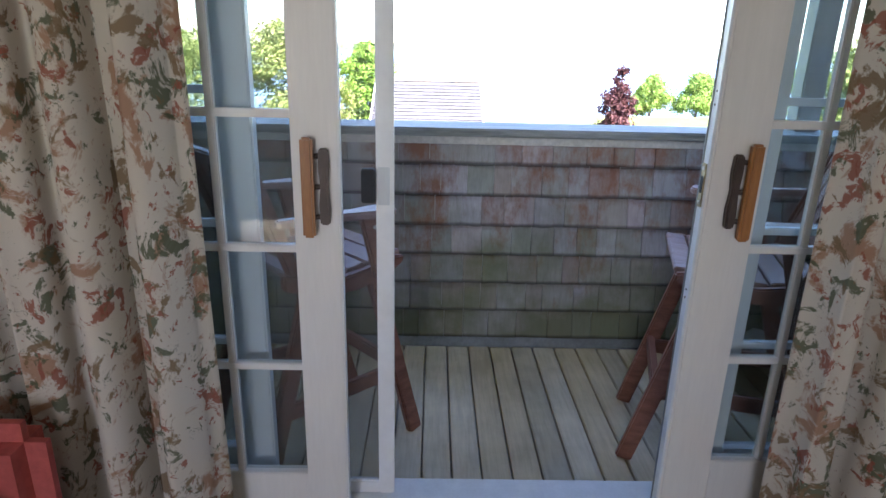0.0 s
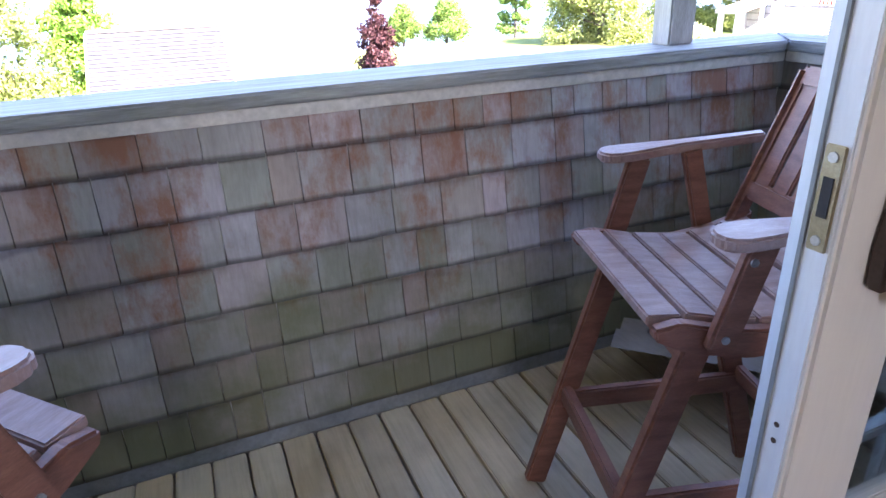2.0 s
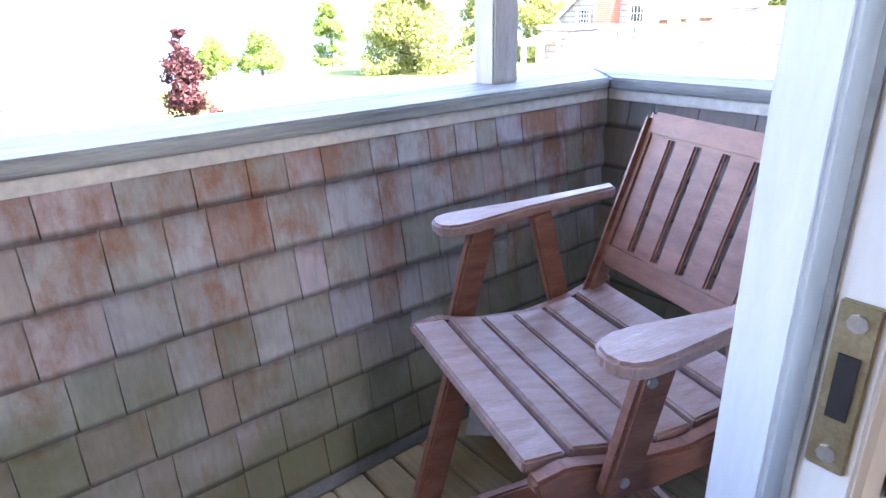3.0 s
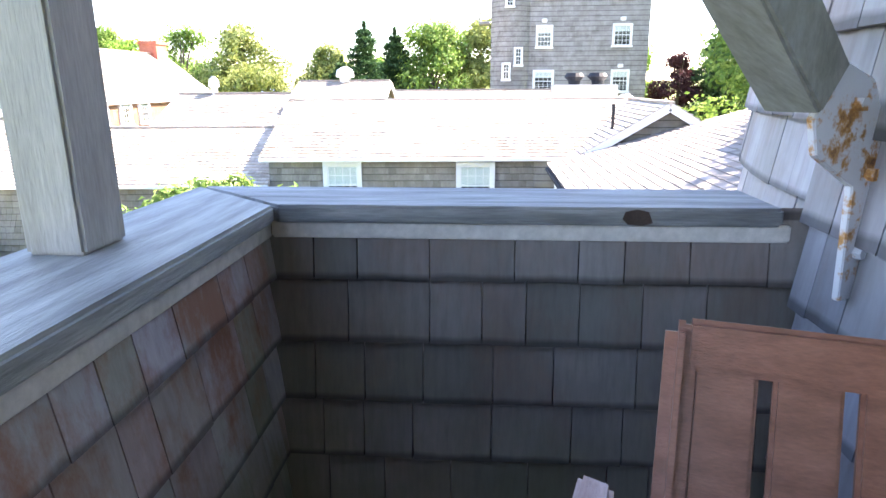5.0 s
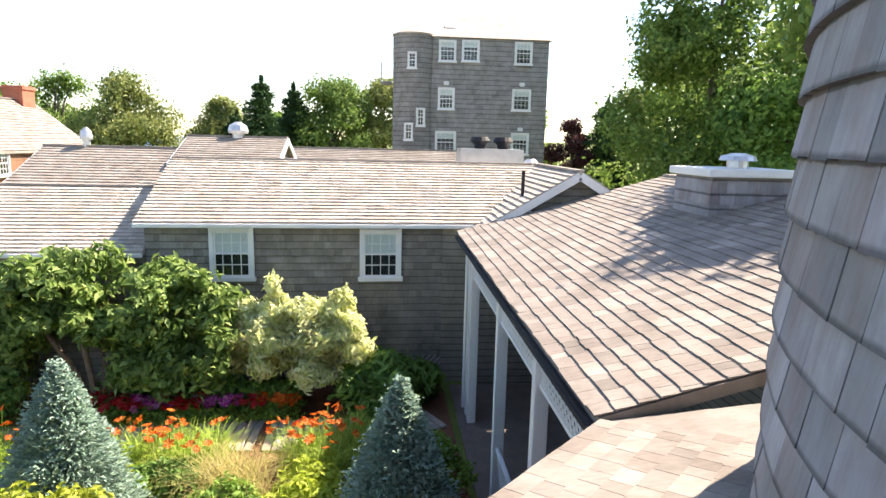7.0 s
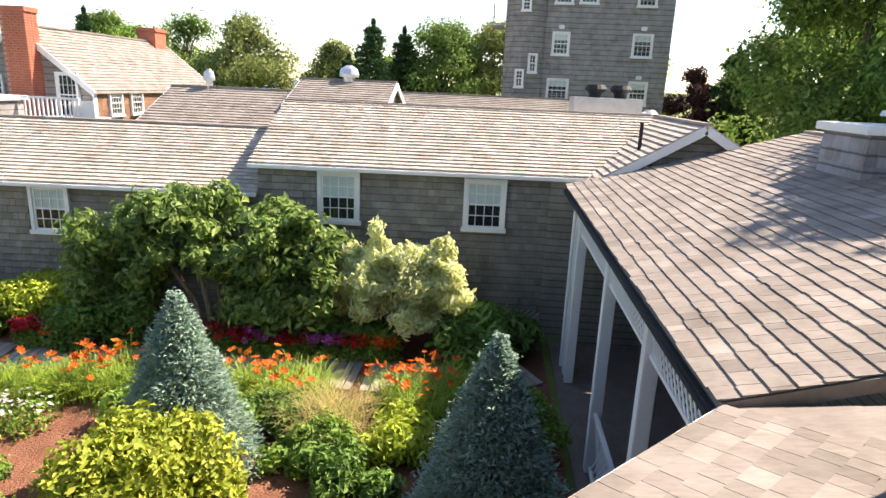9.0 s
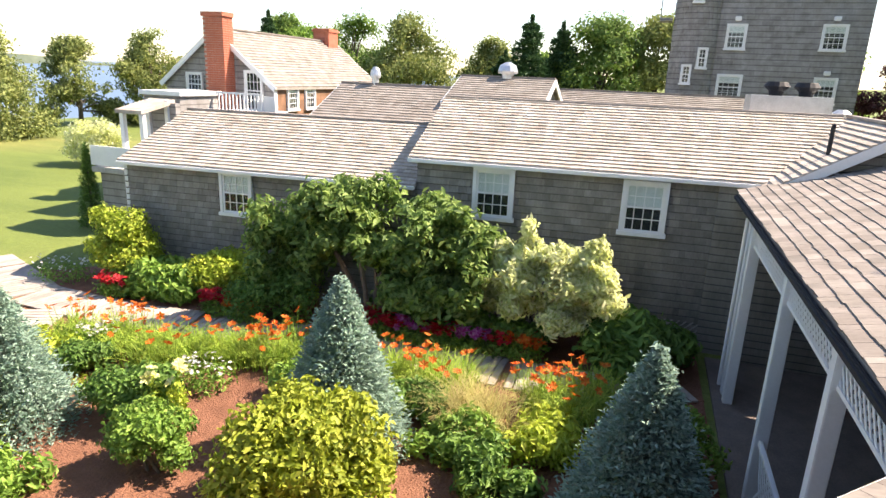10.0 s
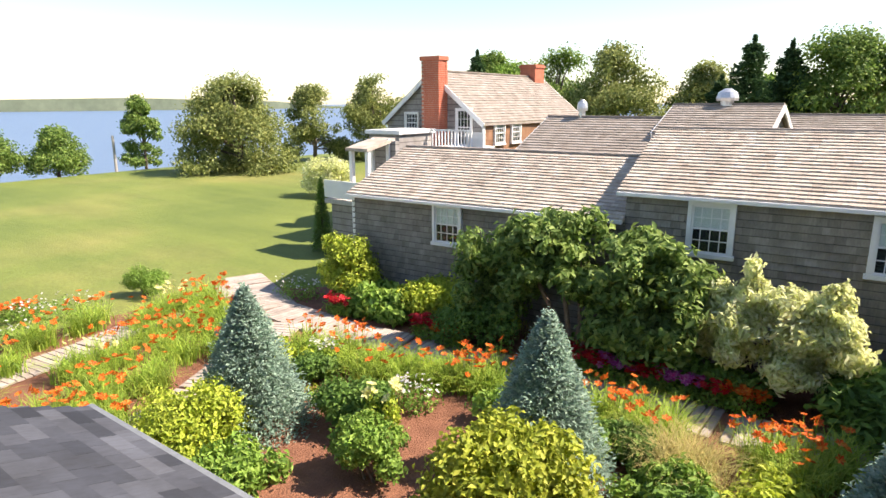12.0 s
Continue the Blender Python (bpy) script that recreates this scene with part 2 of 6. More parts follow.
M_OAK = plain("oak grip", (0.27, 0.105, 0.032), (0.37, 0.16, 0.052), 6, 0.4, stretch=(8, 8, 1))
M_BLACK = plain("black latch", (0.008, 0.008, 0.011), (0.014, 0.014, 0.018), 20, 0.7)
M_CURTAIN = curtain_mat()
M_PLASTER = plain("room plaster", (0.60, 0.56, 0.50), (0.66, 0.62, 0.56), 1.5, 0.8)
M_CARPET = plain("room carpet", (0.30, 0.26, 0.21), (0.38, 0.33, 0.27), 5, 0.95)
M_CUSHION = plain("red upholstery", (0.40, 0.07, 0.06), (0.50, 0.11, 0.09), 5, 0.85)
M_GLASS = glass_mat()
M_DARK = plain("painted interior shade", (0.012, 0.012, 0.013), (0.03, 0.028, 0.026), 2, 0.7)
M_BLIND = plain("pale blind", (0.86, 0.86, 0.83), (0.90, 0.90, 0.87), 2, 0.7, mottle=0.2)
M_BRICK = plain("chimney brick", (0.42, 0.11, 0.06), (0.52, 0.17, 0.10), 5, 0.8)
M_MORTAR = plain("mortar", (0.40, 0.30, 0.25), (0.48, 0.38, 0.32), 5, 0.9)
M_METAL = plain("galvanised metal", (0.55, 0.56, 0.57), (0.68, 0.69, 0.70), 5, 0.35, 0.7)
M_BARK = plain("bark", (0.09, 0.07, 0.05), (0.17, 0.135, 0.1), 9, 0.9, stretch=(3, 3, 1), relief=0.6, dist=0.02)
M_SOIL = plain("red mulch", (0.19, 0.075, 0.04), (0.30, 0.13, 0.075), 3, 0.95, relief=0.9, dist=0.05)
M_ROAD = plain("sandy road", (0.40, 0.34, 0.29), (0.50, 0.44, 0.38), 1, 0.9)
M_SHORE = plain("far shore", (0.10, 0.13, 0.09), (0.16, 0.19, 0.13), 0.02, 0.9)
M_FLOORP = plain("porch floor", (0.17, 0.13, 0.11), (0.24, 0.19, 0.16), 4, 0.8)


def rusty_mat():
    m, n, l, s = material("rusty white steel")
    a = noise_node(n, l, 16, 7, rough=0.7)
    r = ramp(n, [(0.5, (0.62, 0.62, 0.64)), (0.57, (0.50, 0.24, 0.07)), (0.66, (0.16, 0.06, 0.025))])
    l.new(a.outputs[0], r.inputs[0])
    l.new(r.outputs[0], s.inputs["Base Color"])
    s.inputs["Roughness"].default_value = 0.6
    bump(n, l, s, a.outputs[0], 0.4, 0.003)
    return m


M_RUSTY = rusty_mat()


def grass_mat():
    m, n, l, s = material("lawn")
    big = noise_node(n, l, 0.12, 6, (1, 1, 1))
    r = ramp(n, [(0.3, (0.105, 0.15, 0.027)), (0.5, (0.145, 0.185, 0.036)), (0.72, (0.225, 0.22, 0.062))])
    l.new(big.outputs[0], r.inputs[0])
    band = noise_node(n, l, 0.6, 3, (1.3, 0.25, 1))
    b = ramp(n, [(0.35, (0.85, 0.88, 0.85)), (0.65, (1.12, 1.1, 1.1))])
    l.new(band.outputs[0], b.inputs[0])
    fine = noise_node(n, l, 14, 5)
    f = ramp(n, [(0.3, (0.7, 0.72, 0.7)), (0.7, (1.2, 1.2, 1.15))])
    l.new(fine.outputs[0], f.inputs[0])
    col = mix(n, l, mix(n, l, r.outputs[0], b.outputs[0], 0.9, "MULTIPLY"), f.outputs[0], 0.8, "MULTIPLY")
    l.new(col, s.inputs["Base Color"])
    s.inputs["Roughness"].default_value = 0.9
    bump(n, l, s, fine.outputs[0], 0.8, 0.04)
    return m


def water_mat():
    m, n, l, s = material("bay water")
    a = noise_node(n, l, 0.25, 4, (1, 4, 1))
    s.inputs["Base Color"].default_value = (0.10, 0.16, 0.26, 1)
    s.inputs["Roughness"].default_value = 0.35
    bump(n, l, s, a.outputs[0], 0.4, 0.3)
    return m


M_GRASS, M_WATER = grass_mat(), water_mat()

# ---------------------------------------------------------------- mesh helpers


SITE = Matrix()  # where the part of the plan being built has its origin


def part(name, bm, mat, parent=None, label=""):
    """Links a bmesh as one mesh object under a thing or a part."""
    me = bpy.data.meshes.new(name)
    bm.to_mesh(me)
    bm.free()
    me.materials.append(mat)
    ob = new(name, me)
    if parent is not None:
        ob.parent = parent
    else:
        ob.matrix_basis = SITE
    return tagged(ob, label)


def thing(name, label, category, at=None, group="", kind=""):
    ob = new(name)
    ob.matrix_basis = SITE @ at if at is not None else SITE
    return tagged(ob, label, category, group, kind)


def box(x0, x1, y0, y1, z0, z1, bevel=0.0, bm=None):
    bm = bm or bmesh.new()
    r = bmesh.ops.create_cube(bm, size=1, matrix=Matrix.Translation(((x0 + x1) / 2, (y0 + y1) / 2, (z0 + z1) / 2)) @ Matrix.Diagonal((x1 - x0, y1 - y0, z1 - z0, 1)))
    if bevel:
        edges = list({e for v in r["verts"] for e in v.link_edges})
        bmesh.ops.bevel(bm, geom=edges, offset=bevel, segments=2, affect="EDGES")
    return bm


def bar(a, b, w, h, bevel=0.004, up=(0, 0, 1), bm=None):
    """A squared bar from a to b, w wide and h high."""
    bm = bm or bmesh.new()
    a, b = Vector(a), Vector(b)
    d = (b - a).normalized()
    side = d.cross(Vector(up))
    side = side.normalized() if side.length > 1e-4 else Vector((1, 0, 0))
    top = side.cross(d)
    m = Matrix((side, d, top)).transposed().to_4x4()
    m.translation = (a + b) / 2
    r = bmesh.ops.create_cube(bm, size=1, matrix=m @ Matrix.Diagonal((w, (b - a).length, h, 1)))
    if bevel:
        edges = list({e for v in r["verts"] for e in v.link_edges})
        bmesh.ops.bevel(bm, geom=edges, offset=bevel, segments=2, affect="EDGES")
    return bm


def prism(outline, depth, m=None, bevel=0.0):
    """An outline in x, y pushed depth along z, then set at m."""
    bm = bmesh.new()
    f = bm.faces.new([bm.verts.new((x, y, 0)) for x, y in outline])
    r = bmesh.ops.extrude_face_region(bm, geom=[f])
    bmesh.ops.translate(bm, vec=(0, 0, depth), verts=[v for v in r["geom"] if isinstance(v, bmesh.types.BMVert)])
    bmesh.ops.recalc_face_normals(bm, faces=bm.faces)
    if bevel:
        bmesh.ops.bevel(bm, geom=list(bm.edges), offset=bevel, segments=2, affect="EDGES")
    if m is not None:
        bmesh.ops.transform(bm, matrix=m, verts=bm.verts)
    return bm


def tube(points, radii, sides=8, bm=None):
    """A tapered round limb through the points."""
    bm = bm or bmesh.new()
    rings = []
    for i, p in enumerate(points):
        d = (Vector(points[min(i + 1, len(points) - 1)]) - Vector(points[max(i - 1, 0)])).normalized()
        q = d.to_track_quat("Z", "Y")
        rings.append([bm.verts.new(Vector(p) + q @ Vector((math.cos(a) * radii[i], math.sin(a) * radii[i], 0))) for a in (2 * math.pi * k / sides for k in range(sides))])
    for a, b in zip(rings, rings[1:]):
        for k in range(sides):
            bm.faces.new((a[k], a[(k + 1) % sides], b[(k + 1) % sides], b[k]))
    bm.faces.new(rings[0][::-1])
    bm.faces.new(rings[-1])
    return bm


def raw(name, verts, faces, mat, parent=None, label=""):
    me = bpy.data.meshes.new(name)
    me.from_pydata(verts, [], faces)
    me.update()
    me.materials.append(mat)
    ob = new(name, me)
    if parent is not None:
        ob.parent = parent
    else:
        ob.matrix_basis = SITE
    return tagged(ob, label)


WEDGES = {}


def wedge(w, h, t):
    """Corners and faces of one shingle: thick at its butt, thin at its head."""
    return [(0, 0, 0), (w, 0, 0), (0, 0, t), (w, 0, t), (0, h, 0.0015), (w, h, 0.0015)], [(2, 3, 5, 4), (0, 1, 3, 2), (0, 2, 4), (1, 5, 3)]


def shingles(parent, place, length, rows, course, widths, thick, mat, joined_mat=None, single=None, keep=None, seed=1, name="shingle", gap=0.004, ragged=0.004):
    """Courses of shingles. place(u, v) gives a piece's pose; single(u, v) says whether it is a piece of its own; keep(u, v) where there are any."""
    rng = random.Random(seed)
    verts, faces = [], []
    for r in range(rows):
        u = -rng.random() * widths[0]
        while u < length:
            w = rng.choice(widths)
            a, b = max(u, 0.0), min(u + w, length)
            u += w
            mid = (a + b) / 2
            if b - a < 0.02 or (keep and not keep(mid, r * course)):
                continue
            m = place(a, r * course + rng.uniform(-ragged, ragged)) @ pose(0, 0, 0, 0, 0, rng.uniform(-0.25, 0.25))
            full = abs((b - a) - w) < 1e-6
            if single is None or single(mid, r * course):
                key = (name, round(b - a, 3) if not full else w, course, thick, mat.name)
                if key not in WEDGES:
                    me = bpy.data.meshes.new(name)
                    me.from_pydata(*[wedge(b - a - gap, course * 1.12, thick)[0], [], wedge(1, 1, 1)[1]])
                    me.materials.append(mat)
                    WEDGES[key] = me
                ob = new(name, WEDGES[key])
                ob.parent = parent
                ob.matrix_basis = m
            else:
                k = len(verts)
                vs, fs = wedge(b - a - gap, course * 1.12, thick)
                verts += [tuple(m @ Vector(v)) for v in vs]
                faces += [tuple(i + k for i in f) for f in fs]
    if verts:
        tagged(raw(name + "_courses", verts, faces, joined_mat or mat, parent), kind="stuff")


def plane_place(origin, U, V):
    U, V = Vector(U).normalized(), Vector(V).normalized()
    base = Matrix((U, V, U.cross(V))).transposed().to_4x4()

    def place(u, v):
        m = base.copy()
        m.translation = Vector(origin) + U * u + V * v
        return m
    return place

# ---------------------------------------------------------------- room and house wall
DOOR_L, DOOR_R, DOOR_TOP, FLOOR = -1.15, 2.06, 2.24, 0.06


def setting(name, bm, mat, label, category):
    return tagged(part(name, bm, mat), label, category, kind="structure")


setting("floor", box(-3.2, 2.5, -2.6, 1.62, -0.10, FLOOR), M_CARPET, "beige carpeted room floor inside the door", "floor")
setting("ceiling", box(-3.2, 2.5, -2.6, 1.62, 2.5, 2.62), M_PLASTER, "plain off-white room ceiling", "ceiling")
# unseen south wall with an opening added for the fill lamp
for nm, x0, x1, z0, z1 in (("wall_south", -3.2, -0.8, -0.1, 2.62), ("wall_south_2", 0.1, 2.5, -0.1, 2.62), ("wall_south_sill", -0.8, 0.1, -0.1, 0.95), ("wall_south_head", -0.8, 0.1, 2.0, 2.62)):
    setting(nm, box(x0, x1, -2.75, -2.6, z0, z1), M_PLASTER, "plain cream room wall round an added opening", "wall")
# added area lamp that brightens the curtains and door leaves from behind the camera
room_fill = new("room_fill_light", bpy.data.lights.new("room_fill_light", "AREA"))
room_fill.data.shape, room_fill.data.size, room_fill.data.size_y, room_fill.data.energy = "RECTANGLE", 0.86, 1.0, 4
room_fill.data.color = (0.94, 0.97, 1.0)
room_fill.matrix_world = look((-0.35, -2.68, 1.47), (-0.35, 0, 1.2))
setting("wall_west", box(-3.35, -3.2, -2.75, 1.62, -0.1, 2.62), M_PLASTER, "plain cream room wall", "wall")
setting("wall_east", box(2.36, 2.5, -2.6, 1.62, -0.1, 2.5), M_PLASTER, "plain cream room wall", "wall")
wall_n = setting("wall_north", box(-3.35, DOOR_L, 1.63, 1.80, -3.3, 2.62), M_PLASTER, "house wall beside the sliding door", "wall")
setting("wall_north_east", box(DOOR_R, 2.56, 1.63, 1.86, -3.3, 2.62), M_PLASTER, "house wall between door and turret", "wall")
setting("wall_north_head", box(DOOR_L, DOOR_R, 1.63, 1.80, DOOR_TOP, 2.62), M_PLASTER, "house wall above the sliding door", "wall")
setting("sill", box(DOOR_L, DOOR_R, 1.60, 1.88, -0.02, FLOOR + 0.015, 0.006), M_VINYL, "pale grooved sill of the sliding door", "door sill")
setting("upper_roof", prism([(-2.9, 0), (1.75, 0), (-0.6, 1.1)], 5.9, Matrix(((0, 0, 1, -3.4), (1, 0, 0, 0), (0, 1, 0, 2.63), (0, 0, 0, 1)))), M_PORCH_JOINED, "shingled main roof above the room", "roof")
# unseen cover, suggested by post and brace, sized to darken the whole balcony
setting("shade_slab", box(-2.7, 3.0, 1.3, 3.14, 2.66, 2.80), M_POST, "unseen slab added above the balcony to shade it", "balcony")
setting("header_beam", box(-2.6, 2.75, 3.15, 3.27, 2.64, 2.84, 0.008), M_POST, "grey timber beam on the balcony post", "beam")

# the glazed door leaves


def door_leaf(name, x0, x1, y0, y1, label, mat, cols=3, stile=0.145, g0=0.28, g1=2.13):
    """A leaf with stiles, rails, small panes and muntins between x0 and x1."""
    t = thing(name, label, "door", kind="structure")
    z0, z1 = FLOOR + 0.02, DOOR_TOP - 0.02
    part("stile", box(x0, x0 + stile, y0, y1, z0, z1, 0.005), mat, t)
    part("stile", box(x1 - stile, x1, y0, y1, z0, z1, 0.005), mat, t)
    part("bottom_rail", box(x0 + stile, x1 - stile, y0 + 0.002, y1 - 0.002, z0, g0, 0.003), mat, t)
    part("top_rail", box(x0 + stile, x1 - stile, y0 + 0.002, y1 - 0.002, g1, z1, 0.003), mat, t)
    xs = [x0 + stile + (x1 - x0 - 2 * stile) * i / cols for i in range(cols + 1)]
    zs = [g0 + (g1 - g0) * i / 5 for i in range(6)]
    ym = (y0 + y1) / 2
    for x in xs[1:-1]:
        part("muntin", box(x - 0.011, x + 0.011, ym - 0.012, ym + 0.012, g0, g1, 0.003), mat, t)
    for z in zs[1:-1]:
        part("muntin", box(xs[0], xs[-1], ym - 0.0135, ym + 0.0135, z - 0.011, z + 0.011, 0.003), mat, t)
    for a, b in zip(xs, xs[1:]):
        for c, d in zip(zs, zs[1:]):
            p = part("pane", box(a + 0.004, b - 0.004, ym - 0.002, ym + 0.002, c + 0.004, d - 0.004), M_GLASS, t)
            p.visible_shadow = False
    return t


left = door_leaf("door_1", -0.78, 0.073, 1.65, 1.695, "cream sliding glass door leaf, slid open", M_DOOR, 3, 0.124, 0.265, 2.06)
right = door_leaf("door_2", 1.05, 1.965, 1.68, 1.725, "cream sliding glass door leaf with small panes, slid open", M_DOOR, 4, 0.145, 0.306, 2.026)
door_leaf("door_3", -1.13, -0.175, 1.755, 1.80, "fixed outer glass panel beside the opening", M_VINYL, 3, 0.095)
door_leaf("door_4", 1.16, 2.04, 1.775, 1.828, "fixed outer glass panel with pale stile", M_VINYL, 3, 0.12)
part("edge_strip", box(1.044, 1.0515, 1.684, 1.7235, 0.09, 2.2, 0.002), M_VINYL, right, "pale weathered edge strip")
part("edge_bead", box(1.041, 1.0445, 1.716, 1.7225, 0.09, 2.2, 0.001), M_FLASH, right, "grey weather bead")
for z in (1.42, 1.385, 0.87, 0.845):
    part("nail_hole", tube([(1.0432, 1.702, z), (1.0445, 1.702, z)], [0.004, 0.004], 7), M_BRONZE, right)
st = part("strike_plate", box(1.0405, 1.0445, 1.689, 1.713, 1.112, 1.232, 0.0015), M_BRASS, right, "tarnished lock plate with two screws")
part("keyhole", box(1.039, 1.041, 1.695, 1.707, 1.152, 1.197), M_BLACK, st)
for z in (1.125, 1.219):
    part("screw", tube([(1.0385, 1.701, z), (1.0407, 1.701, z)], [0.006, 0.006]), M_BOLT, st)


def pull(parent, x, y, z, grip_x):
    """A dark bow handle on the stile and an oak grip beside it, joined by three short stems."""
    p = part("pull", prism([(-0.011, -0.1), (0.012, -0.1), (0.015, -0.06), (0.011, 0), (0.015, 0.06), (0.012, 0.1), (-0.011, 0.1), (-0.014, 0.05), (-0.009, 0), (-0.014, -0.05)], 0.022, Matrix.Translation((x, y, z)) @ pose(0, 0, 0, 90), 0.004), M_BRONZE, parent, "dark bronze pull")
    for dz in (-0.08, 0.0, 0.08):
        part("stem", tube([(x, y - 0.005, z + dz), (grip_x, y - 0.02, z + dz)], [0.007, 0.007]), M_BRONZE, p)
    part("grip", bar((grip_x, y - 0.03, z - 0.13), (grip_x, y - 0.03, z + 0.13), 0.032, 0.026, 0.006, (0, 1, 0)), M_OAK, parent, "orange-brown oak grip")


pull(left, 0.034, 1.648, 1.16, -0.004)
pull(right, 1.114, 1.678, 1.162, 1.149)
screen = thing("door_5", "white insect screen door, half drawn, with black latch", "door", kind="structure")
part("stile", box(0.152, 0.203, 1.80, 1.83, 0.07, 2.22, 0.005), M_WHITE, screen)
part("stile", box(-0.80, -0.75, 1.80, 1.83, 0.07, 2.22, 0.005), M_WHITE, screen)
part("bottom_rail", box(-0.75, 0.152, 1.802, 1.828, 0.07, 0.12, 0.004), M_WHITE, screen)
part("top_rail", box(-0.75, 0.152, 1.802, 1.828, 2.17, 2.22, 0.004), M_WHITE, screen)
mesh_m, mn_, ml_, ms_ = material("insect screen")
tr_ = mn_.new("ShaderNodeBsdfTransparent")
sh_ = mn_.new("ShaderNodeMixShader")
sh_.inputs[0].default_value = 0.8
ms_.inputs["Base Color"].default_value = (0.12, 0.12, 0.12, 1)
ml_.new(ms_.outputs[0], sh_.inputs[1])
ml_.new(tr_.outputs[0], sh_.inputs[2])
ml_.new(sh_.outputs[0], mn_["Material Output"].inputs[0])
part("screen_mesh", box(-0.75, 0.152, 1.814, 1.816, 0.12, 2.17), mesh_m, screen, "fine grey insect mesh").visible_shadow = False
latch = part("latch", box(0.113, 0.152, 1.768, 1.80, 1.086, 1.183, 0.004), M_BLACK, screen, "black latch box")
part("latch_plate", box(0.158, 0.192, 1.7955, 1.799, 1.075, 1.185, 0.001), M_VINYL, latch)
frame_ob = thing("door_frame", "pale frame round the sliding doors", "door frame", kind="structure")
part("jamb", box(DOOR_L - 0.05, DOOR_L, 1.60, 1.87, FLOOR, DOOR_TOP + 0.05, 0.004), M_VINYL, frame_ob)
part("jamb", box(DOOR_R, DOOR_R + 0.09, 1.60, 1.90, FLOOR, DOOR_TOP + 0.05, 0.004), M_VINYL, frame_ob)
part("head", box(DOOR_L, DOOR_R, 1.60, 1.87, DOOR_TOP, DOOR_TOP + 0.05, 0.004), M_VINYL, frame_ob)


def curtain(x_top, x_bot, outer_top, outer_bot, label, seed):
    """A hanging curtain with folds from edge to outer side; its free edge leans from top to bottom."""
    rng = random.Random(seed)
    ph = [rng.uniform(0, 6.28) for _ in range(4)]
    nu, nz = 150, 40
    verts, faces = [], []
    for j in range(nz + 1):
        v = j / nz
        a, b = x_bot + (x_top - x_bot) * v, outer_bot + (outer_top - outer_bot) * v
        for i in range(nu + 1):
            u = i / nu
            w = u * 42
            d = 0.055 * math.sin(w + ph[0] + 0.4 * math.sin(3 * v + ph[1])) + 0.014 * math.sin(2.3 * w + ph[2] + v) + 0.01 * math.sin(0.6 * w + 2 * v + ph[3])
            verts.append((a + (b - a) * u + 0.012 * math.sin(2 * w + ph[1]), 1.485 + d * (1.15 - 0.4 * v), FLOOR + 0.02 + v * 2.3))
    for j in range(nz):
        for i in range(nu):
            k = j * (nu + 1) + i
            faces.append((k, k + 1, k + nu + 2, k + nu + 1))
    ob = raw("curtain", verts, faces, M_CURTAIN)
    for p in ob.data.polygons:
        p.use_smooth = True
    so = ob.modifiers.new("cloth", "SOLIDIFY")
    so.thickness = 0.004
    return tagged(ob, label, "curtain", "curtains")


curtain(-0.25, -0.24, -1.35, -1.35, "cream floral cotton curtain drawn beside the door", 3)
curtain(1.275, 1.29, 2.25, 2.25, "cream floral cotton curtain gathered at the door leaf", 8)
part_rod = thing("curtain_rod", "dark wooden curtain rod above the sliding door", "curtain rod")
part("rod", tube([(-1.7, 1.485, 2.41), (2.3, 1.485, 2.41)], [0.014, 0.014], 12), M_BRONZE, part_rod)
part("bracket", box(-1.6, -1.57, 1.485, 1.63, 2.39, 2.42), M_BRONZE, part_rod)
part("bracket", box(2.27, 2.30, 1.485, 1.63, 2.39, 2.42), M_BRONZE, part_rod)

arm = thing("armchair", "red upholstered armchair on the room carpet", "armchair", pose(-0.88, 0.98, FLOOR, 0, 0, 180))
part("seat", box(-0.3, 0.3, -0.3, 0.3, 0.12, 0.45, 0.06), M_CUSHION, arm)
part("backrest", box(0.20, 0.40, -0.36, 0.36, 0.12, 0.72, 0.07), M_CUSHION, arm)
part("armrest", box(-0.3, 0.22, 0.28, 0.40, 0.12, 0.6, 0.05), M_CUSHION, arm)
part("armrest", box(-0.3, 0.22, -0.40, -0.28, 0.12, 0.6, 0.05), M_CUSHION, arm)
for sx in (-0.25, 0.3):
    for sy in (-0.3, 0.3):
        part("leg", tube([(sx, sy, 0), (sx, sy, 0.14)], [0.018, 0.025]), M_BRONZE, arm)

# ---------------------------------------------------------------- balcony
RAIL = 1.15
# added out of view to block sky light from the balcony's open west end
setting("west_light_block", box(-2.78, -2.6, 1.63, 3.30, -3.3, 2.66), M_POST, "unseen wall added to keep west light off the balcony", "wall")
deck = thing("balcony_deck", "weathered grey-brown softwood balcony deck", "deck", kind="structure")
part("joists", box(-2.6, 2.6, 1.86, 3.05, -0.30, -0.034), M_POST, deck)
bme = bpy.data.meshes.new("deck_board")
bb = box(-0.0528, 0.0528, 1.87, 3.035, -0.032, 0.0, 0.004)
bb.to_mesh(bme)
bb.free()
bme.materials.append(M_DECK)
rb = random.Random(5)
for i in range(45):
    ob = new("deck_board", bme)
    ob.parent = deck
    ob.matrix_basis = pose(-2.4895 + 0.1135 * i, 0, rb.uniform(-0.002, 0.0015), 0, rb.uniform(-0.4, 0.4), rb.uniform(-0.05, 0.05))

parapet = thing("parapet", "shingled balcony parapet with a weathered rail cap", "parapet", kind="structure")
part("core", box(-2.6, 2.85, 3.052, 3.25, -3.3, 1.10), M_POST, parapet)
part("flashing", box(-2.6, 2.57, 3.03, 3.052, 0.002, 0.062, 0.003), M_FLASH, parapet, "grey flashing strip")
ROW0, COURSE = 0.062, 0.1525
